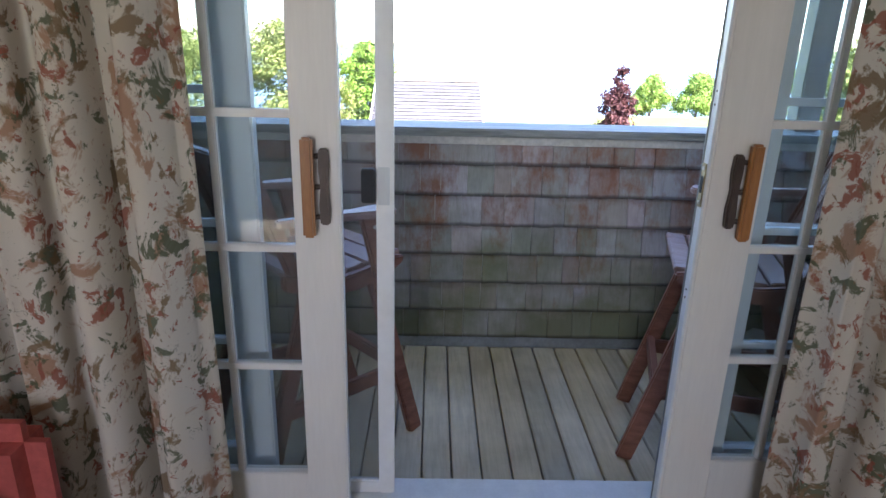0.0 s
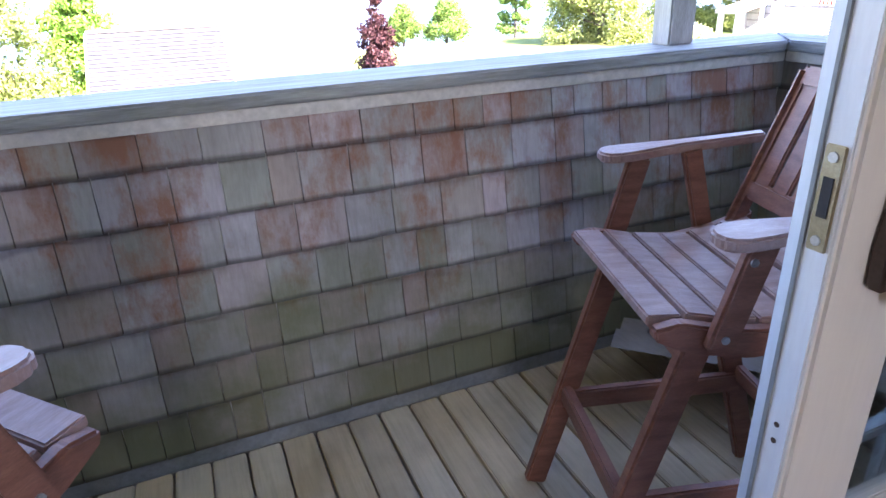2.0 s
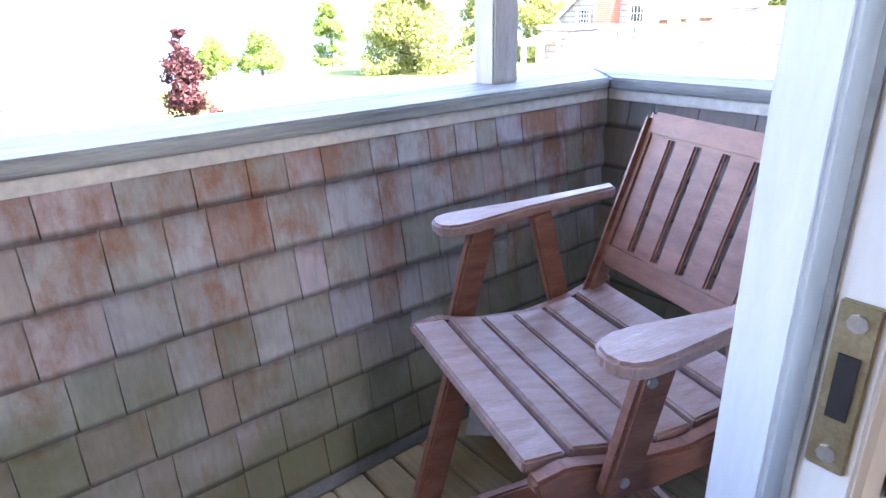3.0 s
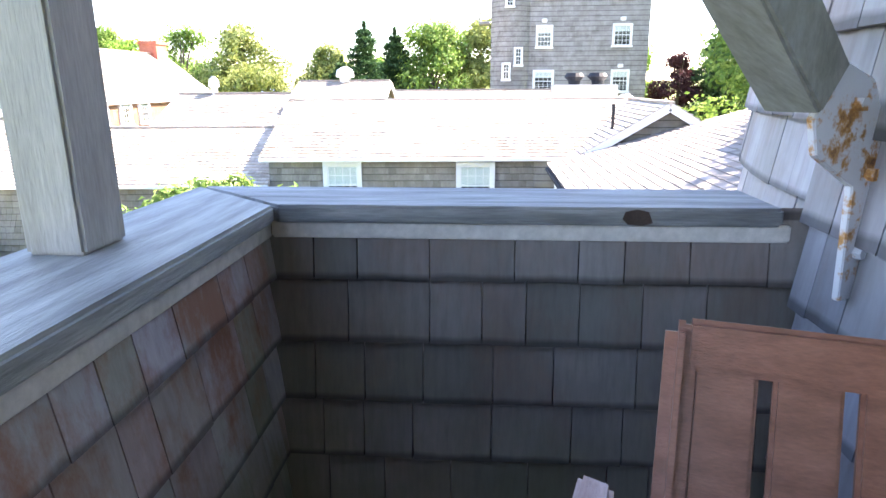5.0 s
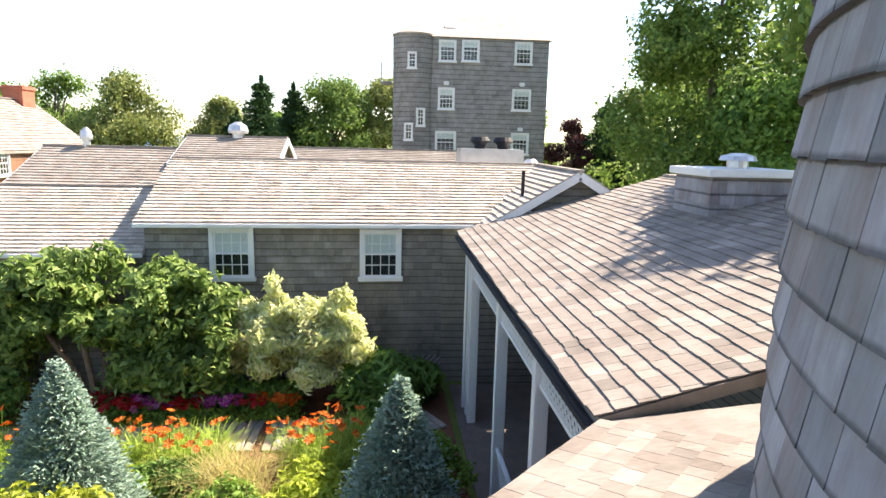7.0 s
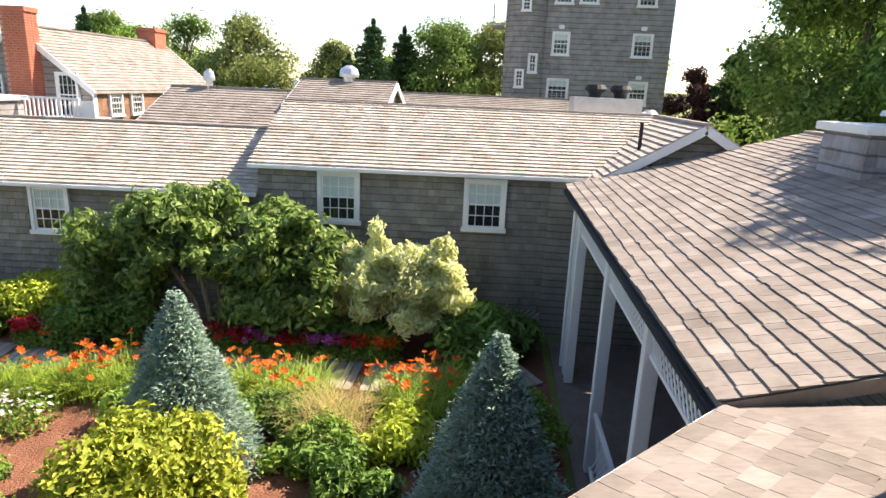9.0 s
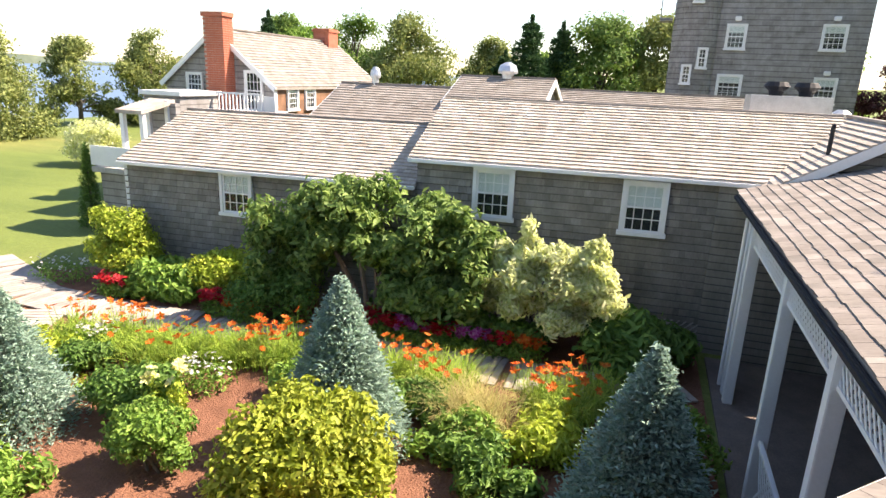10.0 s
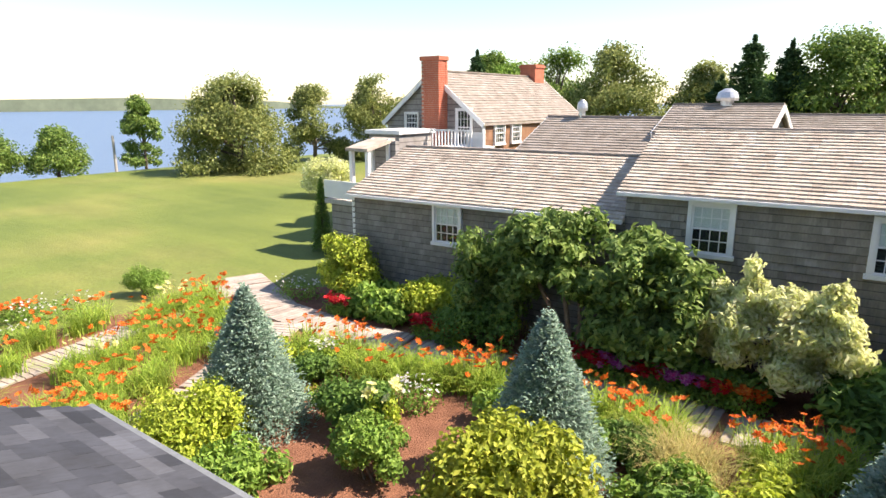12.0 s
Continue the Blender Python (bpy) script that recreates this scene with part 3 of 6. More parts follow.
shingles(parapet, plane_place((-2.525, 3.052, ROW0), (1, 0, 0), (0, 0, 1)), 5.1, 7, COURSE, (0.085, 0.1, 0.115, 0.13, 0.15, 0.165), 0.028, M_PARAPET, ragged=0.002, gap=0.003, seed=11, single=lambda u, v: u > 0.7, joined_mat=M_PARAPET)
part("trim", box(-2.6, 2.565, 3.03, 3.054, 1.072, 1.111, 0.004), M_TRIM, parapet, "pale painted trim strip")
cap = prism([(-2.6, 3.012), (2.543, 3.012), (2.80, 3.30), (-2.6, 3.30)], 0.04, Matrix.Translation((0, 0, RAIL - 0.04)), 0.007)
part("rail_cap", cap, M_CAP, parapet, "grey weathered rail cap")
endp = thing("parapet_end", "short shingled parapet closing the balcony end", "parapet", kind="structure")
part("core", box(2.585, 2.78, 1.55, 3.05, -3.3, 1.10), M_POST, endp)
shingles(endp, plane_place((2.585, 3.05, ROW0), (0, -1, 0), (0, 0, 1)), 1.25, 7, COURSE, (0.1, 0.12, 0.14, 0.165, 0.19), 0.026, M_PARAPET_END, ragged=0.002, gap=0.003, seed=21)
part("trim", box(2.563, 2.587, 1.9, 3.03, 1.072, 1.111, 0.004), M_TRIM, endp, "pale painted trim strip")
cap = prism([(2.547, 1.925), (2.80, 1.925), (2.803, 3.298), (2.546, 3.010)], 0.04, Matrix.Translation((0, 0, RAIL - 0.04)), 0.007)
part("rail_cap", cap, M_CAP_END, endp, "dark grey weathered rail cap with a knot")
part("knot", prism([(-0.03, -0.012), (-0.01, -0.018), (0.022, -0.016), (0.034, -0.004), (0.028, 0.012), (0.004, 0.017), (-0.02, 0.012)], 0.002, Matrix(((0, 0, 1, 2.5455), (1, 0, 0, 2.224), (0, 1, 0, 1.13), (0, 0, 0, 1)))), M_BRONZE, endp, "dark rotted knot")

post = thing("post", "square grey wooden post on the balcony rail", "post")
part("shaft", box(2.115, 2.231, 3.163, 3.262, RAIL, 2.64, 0.006), M_POST, post)

brace = thing("brace", "mossy diagonal timber brace in a rusty bracket", "brace")
part("timber", bar((2.29, 2.041, 1.394), (1.47, 3.19, 2.60), 0.095, 0.10, 0.006), M_BRACE, brace)
bx = Matrix(((0.527, 0, -0.85, 2.325), (-0.85, 0, -0.527, 1.965), (0, 1, 0, 1.35), (0, 0, 0, 1)))
br = part("bracket", prism([(-0.09, 0.0), (-0.02, 0.085), (0.06, 0.06), (0.115, -0.02), (0.115, -0.33), (0.06, -0.33), (0.045, -0.12), (-0.07, -0.06)], 0.014, bx, 0.002), M_RUSTY, brace, "rusty white steel bracket")
for du, dz in ((0.02, 0.02), (0.085, -0.1), (0.088, -0.24)):
    c = bx @ Vector((du, dz, 0.014))
    d = bx.to_3x3() @ Vector((0, 0, 0.014))
    part("bolt", tube([c, c + d], [0.012, 0.012], 6), M_RUSTY, br)


def bar_chair(at, label):
    """A tall slatted hardwood armchair; +x is its front."""
    t = thing("bar_chair", label, "chair", at, "balcony chairs")
    W = 0.225
    seat_line = [(0.25, 0.765), (0.255, 0.79), (0.20, 0.80), (0.10, 0.775), (-0.02, 0.765), (-0.13, 0.785), (-0.23, 0.82), (-0.23, 0.77), (-0.1, 0.715), (0.05, 0.705), (0.18, 0.73)]
    for s in (-1, 1):
        part("side_rail", prism(seat_line, 0.032, Matrix(((1, 0, 0, 0), (0, 0, 1, s * (W + 0.016) - 0.016), (0, 1, 0, 0), (0, 0, 0, 1))), 0.006), M_CHAIR, t)
        # legs splay fore and aft
        part("leg", bar((0.345, s * 0.215, 0.0), (0.14, s * 0.215, 0.745), 0.032, 0.062, 0.006, (1, 0, 0.3)), M_CHAIR, t)
        part("leg", bar((-0.33, s * 0.215, 0.0), (-0.12, s * 0.215, 0.745), 0.032, 0.062, 0.006, (1, 0, -0.3)), M_CHAIR, t)
        part("side_stretcher", bar((0.27, s * 0.198, 0.30), (-0.255, s * 0.198, 0.30), 0.026, 0.06, 0.005), M_CHAIR, t)
        # arm supports and arm
        f = part("arm_support", bar((0.135, s * 0.272, 0.745), (0.075, s * 0.272, 0.975), 0.026, 0.058, 0.006, (1, 0, 0.2)), M_CHAIR, t)
        part("bolt", tube([(0.10, s * 0.284, 0.93), (0.10, s * 0.289, 0.93)], [0.008, 0.008]), M_BOLT, f)
        part("bolt", tube([(0.13, s * 0.284, 0.775), (0.13, s * 0.289, 0.775)], [0.008, 0.008]), M_BOLT, f)
        g = part("arm_support", bar((-0.12, s * 0.272, 0.76), (-0.06, s * 0.272, 0.985), 0.026, 0.05, 0.006, (1, 0, 0.2)), M_CHAIR, t)
        part("bolt", tube([(-0.085, s * 0.284, 0.93), (-0.085, s * 0.289, 0.93)], [0.008, 0.008]), M_BOLT, g)
        outline = [(0.181, -0.008), (0.176, -0.03), (0.162, -0.046), (0.138, -0.053), (0.10, -0.052), (0.05, -0.043), (-0.03, -0.03), (-0.14, -0.026), (-0.26, -0.022), (-0.27, 0.015), (-0.14, 0.018), (-0.03, 0.022), (0.05, 0.031), (0.10, 0.037), (0.138, 0.038), (0.162, 0.031), (0.176, 0.016)]
        if s < 0:
            outline = [(x, -y) for x, y in outline[::-1]]
        a = part("arm", prism(outline, 0.026, pose(0, s * 0.29, 0.975, 0, -3 * -1, 0), 0.006), M_CHAIR_TOP, t, "paddle arm with sky sheen painted in")
        # back posts
        part("back_post", bar((-0.155, s * 0.218, 0.75), (-0.31, s * 0.218, 1.178), 0.03, 0.05, 0.012, (1, 0, 0.3)), M_CHAIR, t)
    for i in range(6):
        x = 0.222 - 0.078 * i
        z = [0.793, 0.786, 0.773, 0.766, 0.775, 0.796][i]
        tilt = [4, 13, 8, 1, -8, -14][i]
        bm = box(-0.0355, 0.0355, -W, W, -0.011, 0.011, 0.004)
        bmesh.ops.transform(bm, matrix=pose(x, 0, z, 0, -tilt, 0), verts=bm.verts)
        part("seat_slat", bm, M_CHAIR_TOP, t, "seat slat with sky sheen painted in")
    part("back_rail", bar((-0.3, -0.215, 1.158), (-0.3, 0.215, 1.158), 0.028, 0.05, 0.006, (-0.35, 0, 1)), M_CHAIR, t)
    part("back_rail", bar((-0.205, -0.215, 0.885), (-0.205, 0.215, 0.885), 0.028, 0.05, 0.006, (-0.35, 0, 1)), M_CHAIR, t)
    for i in range(6):
        y = -0.176 + 0.0704 * i
        part("back_slat", bar((-0.207, y, 0.895), (-0.298, y, 1.15), 0.058, 0.014, 0.004, (1, 0, 0.35)), M_CHAIR, t)
    part("front_rail", bar((0.16, -0.22, 0.71), (0.16, 0.22, 0.71), 0.024, 0.07, 0.005), M_CHAIR, t)
    part("footrest", bar((0.262, -0.2, 0.32), (0.262, 0.2, 0.32), 0.03, 0.055, 0.006), M_CHAIR, t)
    part("rear_stretcher", bar((-0.25, -0.2, 0.33), (-0.25, 0.2, 0.33), 0.026, 0.05, 0.005), M_CHAIR, t)
    return t


bar_chair(pose(1.468, 2.224, 0, 0, 0, 164), "tall slatted red-brown hardwood armchair on the deck")
bar_chair(pose(-0.145, 2.212, 0, 0, 0, 42.5), "tall slatted red-brown hardwood armchair behind the screen door")

# flat shingled return beside the door, and the round turret
back = thing("balcony_wall", "grey shingled wall at the balcony end", "wall", kind="structure")
shingles(back, plane_place((2.56, 1.862, 0.0), (-1, 0, 0), (0, 0, 1)), 0.5, 14, 0.187, (0.12, 0.15, 0.19), 0.028, M_TURRET, seed=31)
turret = thing("turret", "round grey weathered shingled turret", "turret", kind="structure")
TC, TR = Vector((2.6, -1.3)), 3.06
arc = 2.75
bm = bmesh.new()
ring = []
for z in (-3.4, 3.4):
    ring.append([bm.verts.new((TC.x + (TR - 0.003 - 0.002 * z) * math.sin(a), TC.y + (TR - 0.003 - 0.002 * z) * math.cos(a), z)) for a in (i * arc / 48 for i in range(49))])
for i in range(48):
    bm.faces.new((ring[0][i + 1], ring[0][i], ring[1][i], ring[1][i + 1]))
sheath = part("sheathing", bm, M_POST, turret)
sm = sheath.modifiers.new("thickness", "SOLIDIFY")
sm.thickness = 0.12


def turret_place(u, v):
    a, z = (6.79 - u) / TR, v - 1.3
    r = TR - 0.002 * z
    n = Vector((math.sin(a), math.cos(a), 0))
    am = a - 0.1 / TR
    U = Vector((-math.cos(am), math.sin(am), 0))
    V = Vector((0, 0, 1))
    m = Matrix((U, V, U.cross(V))).transposed().to_4x4()
    m.translation = (TC.x + r * n.x, TC.y + r * n.y, z)
    return m


shingles(turret, turret_place, 7.0, 25, 0.187, (0.14, 0.17, 0.2, 0.24, 0.26), 0.032, M_TURRET, M_WALL, seed=41, single=lambda u, v: u > 4.6 and v > 0.5)
setting("turret_cap", prism([(TC.x + 3.3 * math.sin(i * 2.75 / 20), TC.y + 3.3 * math.cos(i * 2.75 / 20)) for i in range(21)], 0.2, Matrix.Translation((0, 0, 3.4))), M_PORCH_JOINED, "shingled roof of the turret", "roof")

# ---------------------------------------------------------------- grounds
GZ = -3.25
SITE = Matrix.Translation((-0.125, 0, 0))  # the grounds are laid out from a point beside the house


def ground_height(x, y):
    """Level round the houses, with a slow roll over the lawn."""
    d = max(0.0, math.hypot(x - 12, y - 10) - 12)
    return GZ + 0.25 * math.sin(x * 0.05) * min(1, d / 20) - 0.012 * max(0, y - 40) + (0.0 if y > -5 else 0.02 * (-5 - y))


gx = [-900, -300, -100, -50] + [-30 + 3 * i for i in range(40)] + [110, 160, 300, 900, 2500]
gy = [-900, -300, -120] + [-60 + 3 * i for i in range(37)]
verts = [(x, y, ground_height(x, y)) for y in gy for x in gx]
faces = [(j * len(gx) + i, j * len(gx) + i + 1, (j + 1) * len(gx) + i + 1, (j + 1) * len(gx) + i) for j in range(len(gy) - 1) for i in range(len(gx) - 1)]
tagged(raw("ground", verts, faces, M_GRASS), "mown green lawn with dry straw patches", "lawn", kind="structure")
setting("water", box(-3000, 3000, 48.5, 4000, -5.6, -3.9), M_WATER, "blue-grey bay water beyond the lawn", "water")
bm = prism([(-60, 0), (0, 3), (60, 9), (170, 11), (330, 8), (420, 2), (470, 0)], 60, Matrix(((1, 0, 0, 120), (0, 0, 1, 560), (0, 1, 0, -3.9), (0, 0, 0, 1))))
setting("backdrop", bm, M_SHORE, "low wooded far shore across the bay", "shore")
bm = prism([(-500, 0), (-380, 7), (-200, 9), (0, 6), (40, 0)], 60, Matrix(((1, 0, 0, 150), (0, 0, 1, 800), (0, 1, 0, -3.9), (0, 0, 0, 1))))
setting("backdrop_2", bm, M_SHORE, "hazy wooded headland far across the bay", "shore")


def strip(name, pts, width, z, mat, label, category):
    """A flat path of the given width through the points."""
    verts, faces = [], []
    for i, p in enumerate(pts):
        a, b = Vector(pts[max(i - 1, 0)]), Vector(pts[min(i + 1, len(pts) - 1)])
        n = Vector((-(b - a).y, (b - a).x)).normalized() * width / 2
        verts += [(p[0] + n.x, p[1] + n.y, z), (p[0] - n.x, p[1] - n.y, z), (p[0] + n.x, p[1] + n.y, z - 0.08), (p[0] - n.x, p[1] - n.y, z - 0.08)]
        if i:
            k = 4 * i
            faces += [(k - 4, k - 3, k + 1, k), (k - 4, k, k + 2, k - 2), (k - 3, k - 1, k + 3, k + 1)]
    return tagged(raw(name, verts, faces, mat), label, category, kind="structure")


strip("road", [(-60, 52), (0, 50.5), (22, 48.9), (34, 47.2), (60, 44), (140, 40)], 2.6, -3.56, M_ROAD, "pale sandy road along the shore", "road")
bed = prism([(3.2, 3.2), (4.2, 9.5), (5.2, 14.5), (6.5, 17.5), (10.2, 17.2), (12.0, 16.6), (14.0, 14.4), (14.1, 1.6), (6.2, 1.5)], 0.05, Matrix.Translation((0, 0, GZ - 0.02)))
setting("garden_bed", bed, M_SOIL, "red-brown mulched garden bed", "garden bed")
WALK = [(12.75, 17.7), (12.35, 16.7), (11.45, 14.6), (11.3, 12.2), (11.55, 10.6), (11.75, 8.4), (11.9, 6.4), (11.85, 4.6), (11.9, 3.0), (12.6, 1.8)]
WALK2 = [(12.2, 17.0), (9.8, 16.4), (7.6, 15.7), (4.0, 15.2), (0.5, 15.4)]
WALK3 = [(10.9, 13.6), (9.4, 12.9), (7.8, 12.1), (6.3, 11.6), (5.2, 11.4)]


def boardwalk(pts, width, seed):
    """A grey plank walk: each plank a piece across the line of the walk."""
    w = tagged(strip("path", pts, width - 0.1, GZ + 0.035, M_SOIL, "weathered grey-pink plank garden path", "path"))
    rng = random.Random(seed)
    me = bpy.data.meshes.new("plank")
    b = box(-0.062, 0.062, -width / 2, width / 2, 0, 0.035, 0.004)
    b.to_mesh(me)
    b.free()
    me.materials.append(M_PLANK)
    for p, q in zip(pts, pts[1:]):
        p, q = Vector(p), Vector(q)
        L, ang = (q - p).length, math.degrees(math.atan2((q - p).y, (q - p).x))
        for i in range(int(L / 0.14)):
            c = p + (q - p) * ((i + 0.5) * 0.14 / L)
            ob = new("plank", me)
            ob.parent = w
            ob.matrix_basis = pose(c.x, c.y, GZ + 0.036 + rng.uniform(0, 0.006), 0, 0, ang + rng.uniform(-1, 1))


M_PLANK = shingle_mat("path planks", [(0.36, 0.31, 0.27), (0.46, 0.40, 0.35), (0.41, 0.35, 0.30)], "object", grain=(9, 9, 9))
boardwalk(WALK, 1.05, 1)
boardwalk(WALK2, 0.85, 2)
boardwalk(WALK3, 0.9, 3)

# ---------------------------------------------------------------- long wing
WO, WU, WV = Vector((14.27, 1.5, 0)), Vector((-0.0594, 0.9982, 0)), Vector((0.9982, 0.0594, 0))


def wing_m(u, v, z):
    """A pose in the wing: x along its wall, y into it, z up."""
    m = Matrix((WU, WV, Vector((0, 0, 1)))).transposed().to_4x4()
    m.translation = WO + WU * u + WV * v + Vector((0, 0, z))
    return m


def moved(bm, m):
    bmesh.ops.transform(bm, matrix=m, verts=bm.verts)
    if m.determinant() < 0:
        bmesh.ops.reverse_faces(bm, faces=bm.faces)
    return bm


def sash_window(parent_m, w, h, name="window", rows=4, cols=4, blind=0.48, label="white sash window with small panes and a half-drawn blind"):
    """A window in the plane x, z with its outside towards -y; origin at its lower corner."""
    t = thing(name, label, "window", kind="structure", group="sash windows")
    M = parent_m

    def add(nm, bm, mat, par=t, lab=""):
        return part(nm, moved(bm, M), mat, par, lab)
    c = 0.075 * min(1, h)
    add("casing", box(0, c, -0.075, 0.02, 0, h, 0.004), M_WHITE)
    add("casing", box(w - c, w, -0.075, 0.02, 0, h, 0.004), M_WHITE)
    add("head_casing", box(c, w - c, -0.08, 0.02, h - c, h, 0.004), M_WHITE)
    add("window_sill", box(-0.03, w + 0.03, -0.10, 0.02, -0.035, 0.045, 0.005), M_WHITE)
    mid = h * 0.5
    for k, (z0, z1, y) in enumerate(((0.045, mid + 0.02, -0.034), (mid - 0.02, h - c, -0.022))):
        f = add("sash", box(c, c + 0.035, y - 0.012, y + 0.012, z0, z1), M_WHITE)
        add("sash_rail", box(c + 0.035, w - c - 0.035, y - 0.012, y + 0.012, z0, z0 + 0.035), M_WHITE, f)
        add("sash_rail", box(c + 0.035, w - c - 0.035, y - 0.012, y + 0.012, z1 - 0.035, z1), M_WHITE, f)
        add("sash_stile", box(w - c - 0.035, w - c, y - 0.012, y + 0.012, z0, z1), M_WHITE, f)
        for i in range(1, cols):
            x = c + (w - 2 * c) * i / cols
            add("muntin", box(x - 0.008, x + 0.008, y - 0.008, y + 0.006, z0 + 0.035, z1 - 0.035), M_WHITE, f)
        for i in range(1, max(2, rows // 2)):
            z = z0 + (z1 - z0) * i / max(2, rows // 2)
            add("muntin", box(c + 0.035, w - c - 0.035, y - 0.0095, y + 0.0075, z - 0.008, z + 0.008), M_WHITE, f)
        add("pane", box(c + 0.03, w - c - 0.03, y - 0.002, y + 0.002, z0 + 0.03, z1 - 0.03), M_GLASS, f).visible_shadow = False
    # flat black sheet on the solid wall, painted as the unlit room's shade
    add("dark_backing", box(c, w - c, 0.001, 0.012, 0.03, h - c), M_DARK)
    if blind:
        add("blind", box(c, w - c, -0.006, -0.001, h * (1 - blind), h - c), M_BLIND, t, "pale half-drawn blind")
    return t


def wing(name, u0, u1, base, eave, ridge, depth, label, over=0.14, ends=(0.0, 0.15), windows=(), seed=1):
    """A shingled range: front wall, back, gables, gutter, two roof slopes."""
    t = thing(name, label, "house", kind="structure")
    L = u1 - u0
    # core walls with the roof's profile
    prof = [(0, base), (2 * depth, base), (2 * depth, eave + 0.02), (depth, ridge - 0.06), (0, eave + 0.02)]
    core = prism([(a, b) for a, b in prof], L, Matrix(((0, 0, 1, 0), (1, 0, 0, 0.012), (0, 1, 0, 0), (0, 0, 0, 1))))
    part("wall", moved(core, wing_m(u0, 0, 0)), M_WALL, t)
    holes = [(a - 0.02, b - 0.02 - base, a + w + 0.02, b + h + 0.02 - base) for a, b, w, h in windows]
    # front shingles: u runs to the right as seen from the garden
    place = plane_place(tuple(wing_m(u1, 0.012, base).translation), -WU, (0, 0, 1))
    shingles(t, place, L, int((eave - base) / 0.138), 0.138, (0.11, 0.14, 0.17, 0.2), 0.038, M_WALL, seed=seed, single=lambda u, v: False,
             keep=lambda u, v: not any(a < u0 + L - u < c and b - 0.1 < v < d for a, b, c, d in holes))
    for a, b, w, h in windows:
        sash_window(wing_m(a + w, -0.005, b) @ Matrix.Diagonal((-1, 1, 1, 1)), w, h, label="white sash window in a shingled wall, blind half down")
    run = depth + over
    rise = ridge - eave
    slope = Vector((0, 0, rise)) + WV * depth
    low = wing_m(u1 + ends[1], -over, eave - over * rise / depth + 0.05).translation
    sl = slope.normalized()
    # roof deck under the shingles
    for sgn in (1, -1):
        q = [(u0 - ends[0], -over if sgn > 0 else 2 * depth + over), (u1 + ends[1], -over if sgn > 0 else 2 * depth + over), (u1 + ends[1], depth), (u0 - ends[0], depth)]
        bm = bmesh.new()
        top = []
        for (uu, vv) in q:
            z = ridge - abs(depth - vv) * rise / depth
            top.append(bm.verts.new(wing_m(uu, vv, z).translation))
        bot = [bm.verts.new(v.co - Vector((0, 0, 0.07))) for v in top]
        bm.faces.new(top)
        bm.faces.new(bot[::-1])
        for i in range(4):
            bm.faces.new((top[i], bot[i], bot[(i + 1) % 4], top[(i + 1) % 4]))
        bmesh.ops.recalc_face_normals(bm, faces=bm.faces)
        part("roof", bm, M_ROOF, t)
    place = plane_place(tuple(wing_m(u1 + ends[1], -over, eave - over * rise / depth + 0.004).translation), -WU, tuple(sl))
    n = int(math.hypot(run, rise + over * rise / depth) / 0.14)
    shingles(t, place, L + ends[0] + ends[1], n, 0.14, (0.1, 0.13, 0.16, 0.19), 0.03, M_ROOF, seed=seed + 7, single=lambda u, v: False, name="roof_shingle")
    part("ridge_board", moved(box(-ends[0], L + ends[1], -0.09, 0.09, -0.02, 0.03, 0.01), wing_m(u0, depth, ridge)), M_PORCH_JOINED, t)
    part("gutter", moved(box(-ends[0], L + ends[1], -0.05, 0.03, -0.085, -0.012, 0.01), wing_m(u0, -over - 0.02, eave - over * rise / depth)), M_WHITE, t, "white gutter and fascia")
    if name == "wing_low":
        part("corner_board", moved(box(L - 0.07, L + 0.01, -0.02, 0.05, base, eave - 0.02), wing_m(u0, 0, 0)), M_WHITE, t)
    return t


wing("wing_high", 0.0, 5.62, -3.3, 0.02, 1.04, 2.6, "grey shingled garden wing with pale wooden roof",
     windows=((0.93, -1.13, 0.80, 0.98), (3.69, -1.11, 0.80, 0.98)), ends=(2.35, 0.15), seed=3)
wing("wing_low", 5.63, 12.5, -3.3, -0.53, 0.42, 2.45, "lower grey shingled wing with pale wooden roof",
     windows=((9.27, -1.58, 0.78, 0.94), (6.95, -1.58, 0.85, 0.94)), ends=(0.0, 0.06), seed=5)
lat = thing("lattice", "dark wooden lattice skirt under the wing wall", "lattice")
for i in range(44):
    for s in (-1, 1):
        part("slat", moved(bar((0.1 + 0.12 * i, -0.03 - 0.006 * s, -3.2), (0.1 + 0.12 * i + s * 0.5, -0.03 - 0.006 * s, -2.7), 0.008, 0.025, 0), wing_m(0, 0, 0)), M_POST, lat)

# cross gable at the wing's end
cg = thing("cross_gable", "small shingled gable with white bargeboards joining the wing", "house", kind="structure")
GY, GRZ, GX = -0.87, 1.04, 13.85
part("wall", prism([(-2.75, -3.3), (1.05, -3.3), (1.05, -0.15), (GY, GRZ - 0.1), (-2.75, -0.15)], 4.5, Matrix(((0, 0, 1, GX + 0.02), (1, 0, 0, 0), (0, 1, 0, 0), (0, 0, 0, 1)))), M_WALL, cg)
gs = (GRZ + 0.22) / 2.1
shingles(cg, plane_place((GX + 0.015, 1.05, -0.3), (0, -1, 0), (0, 0, 1)), 3.8, 11, 0.118, (0.11, 0.14, 0.17, 0.2), 0.014, M_WALL, seed=61, single=lambda u, v: False,
         keep=lambda u, v: v - 0.3 < GRZ - 0.22 - abs(1.05 - u - GY) * gs)
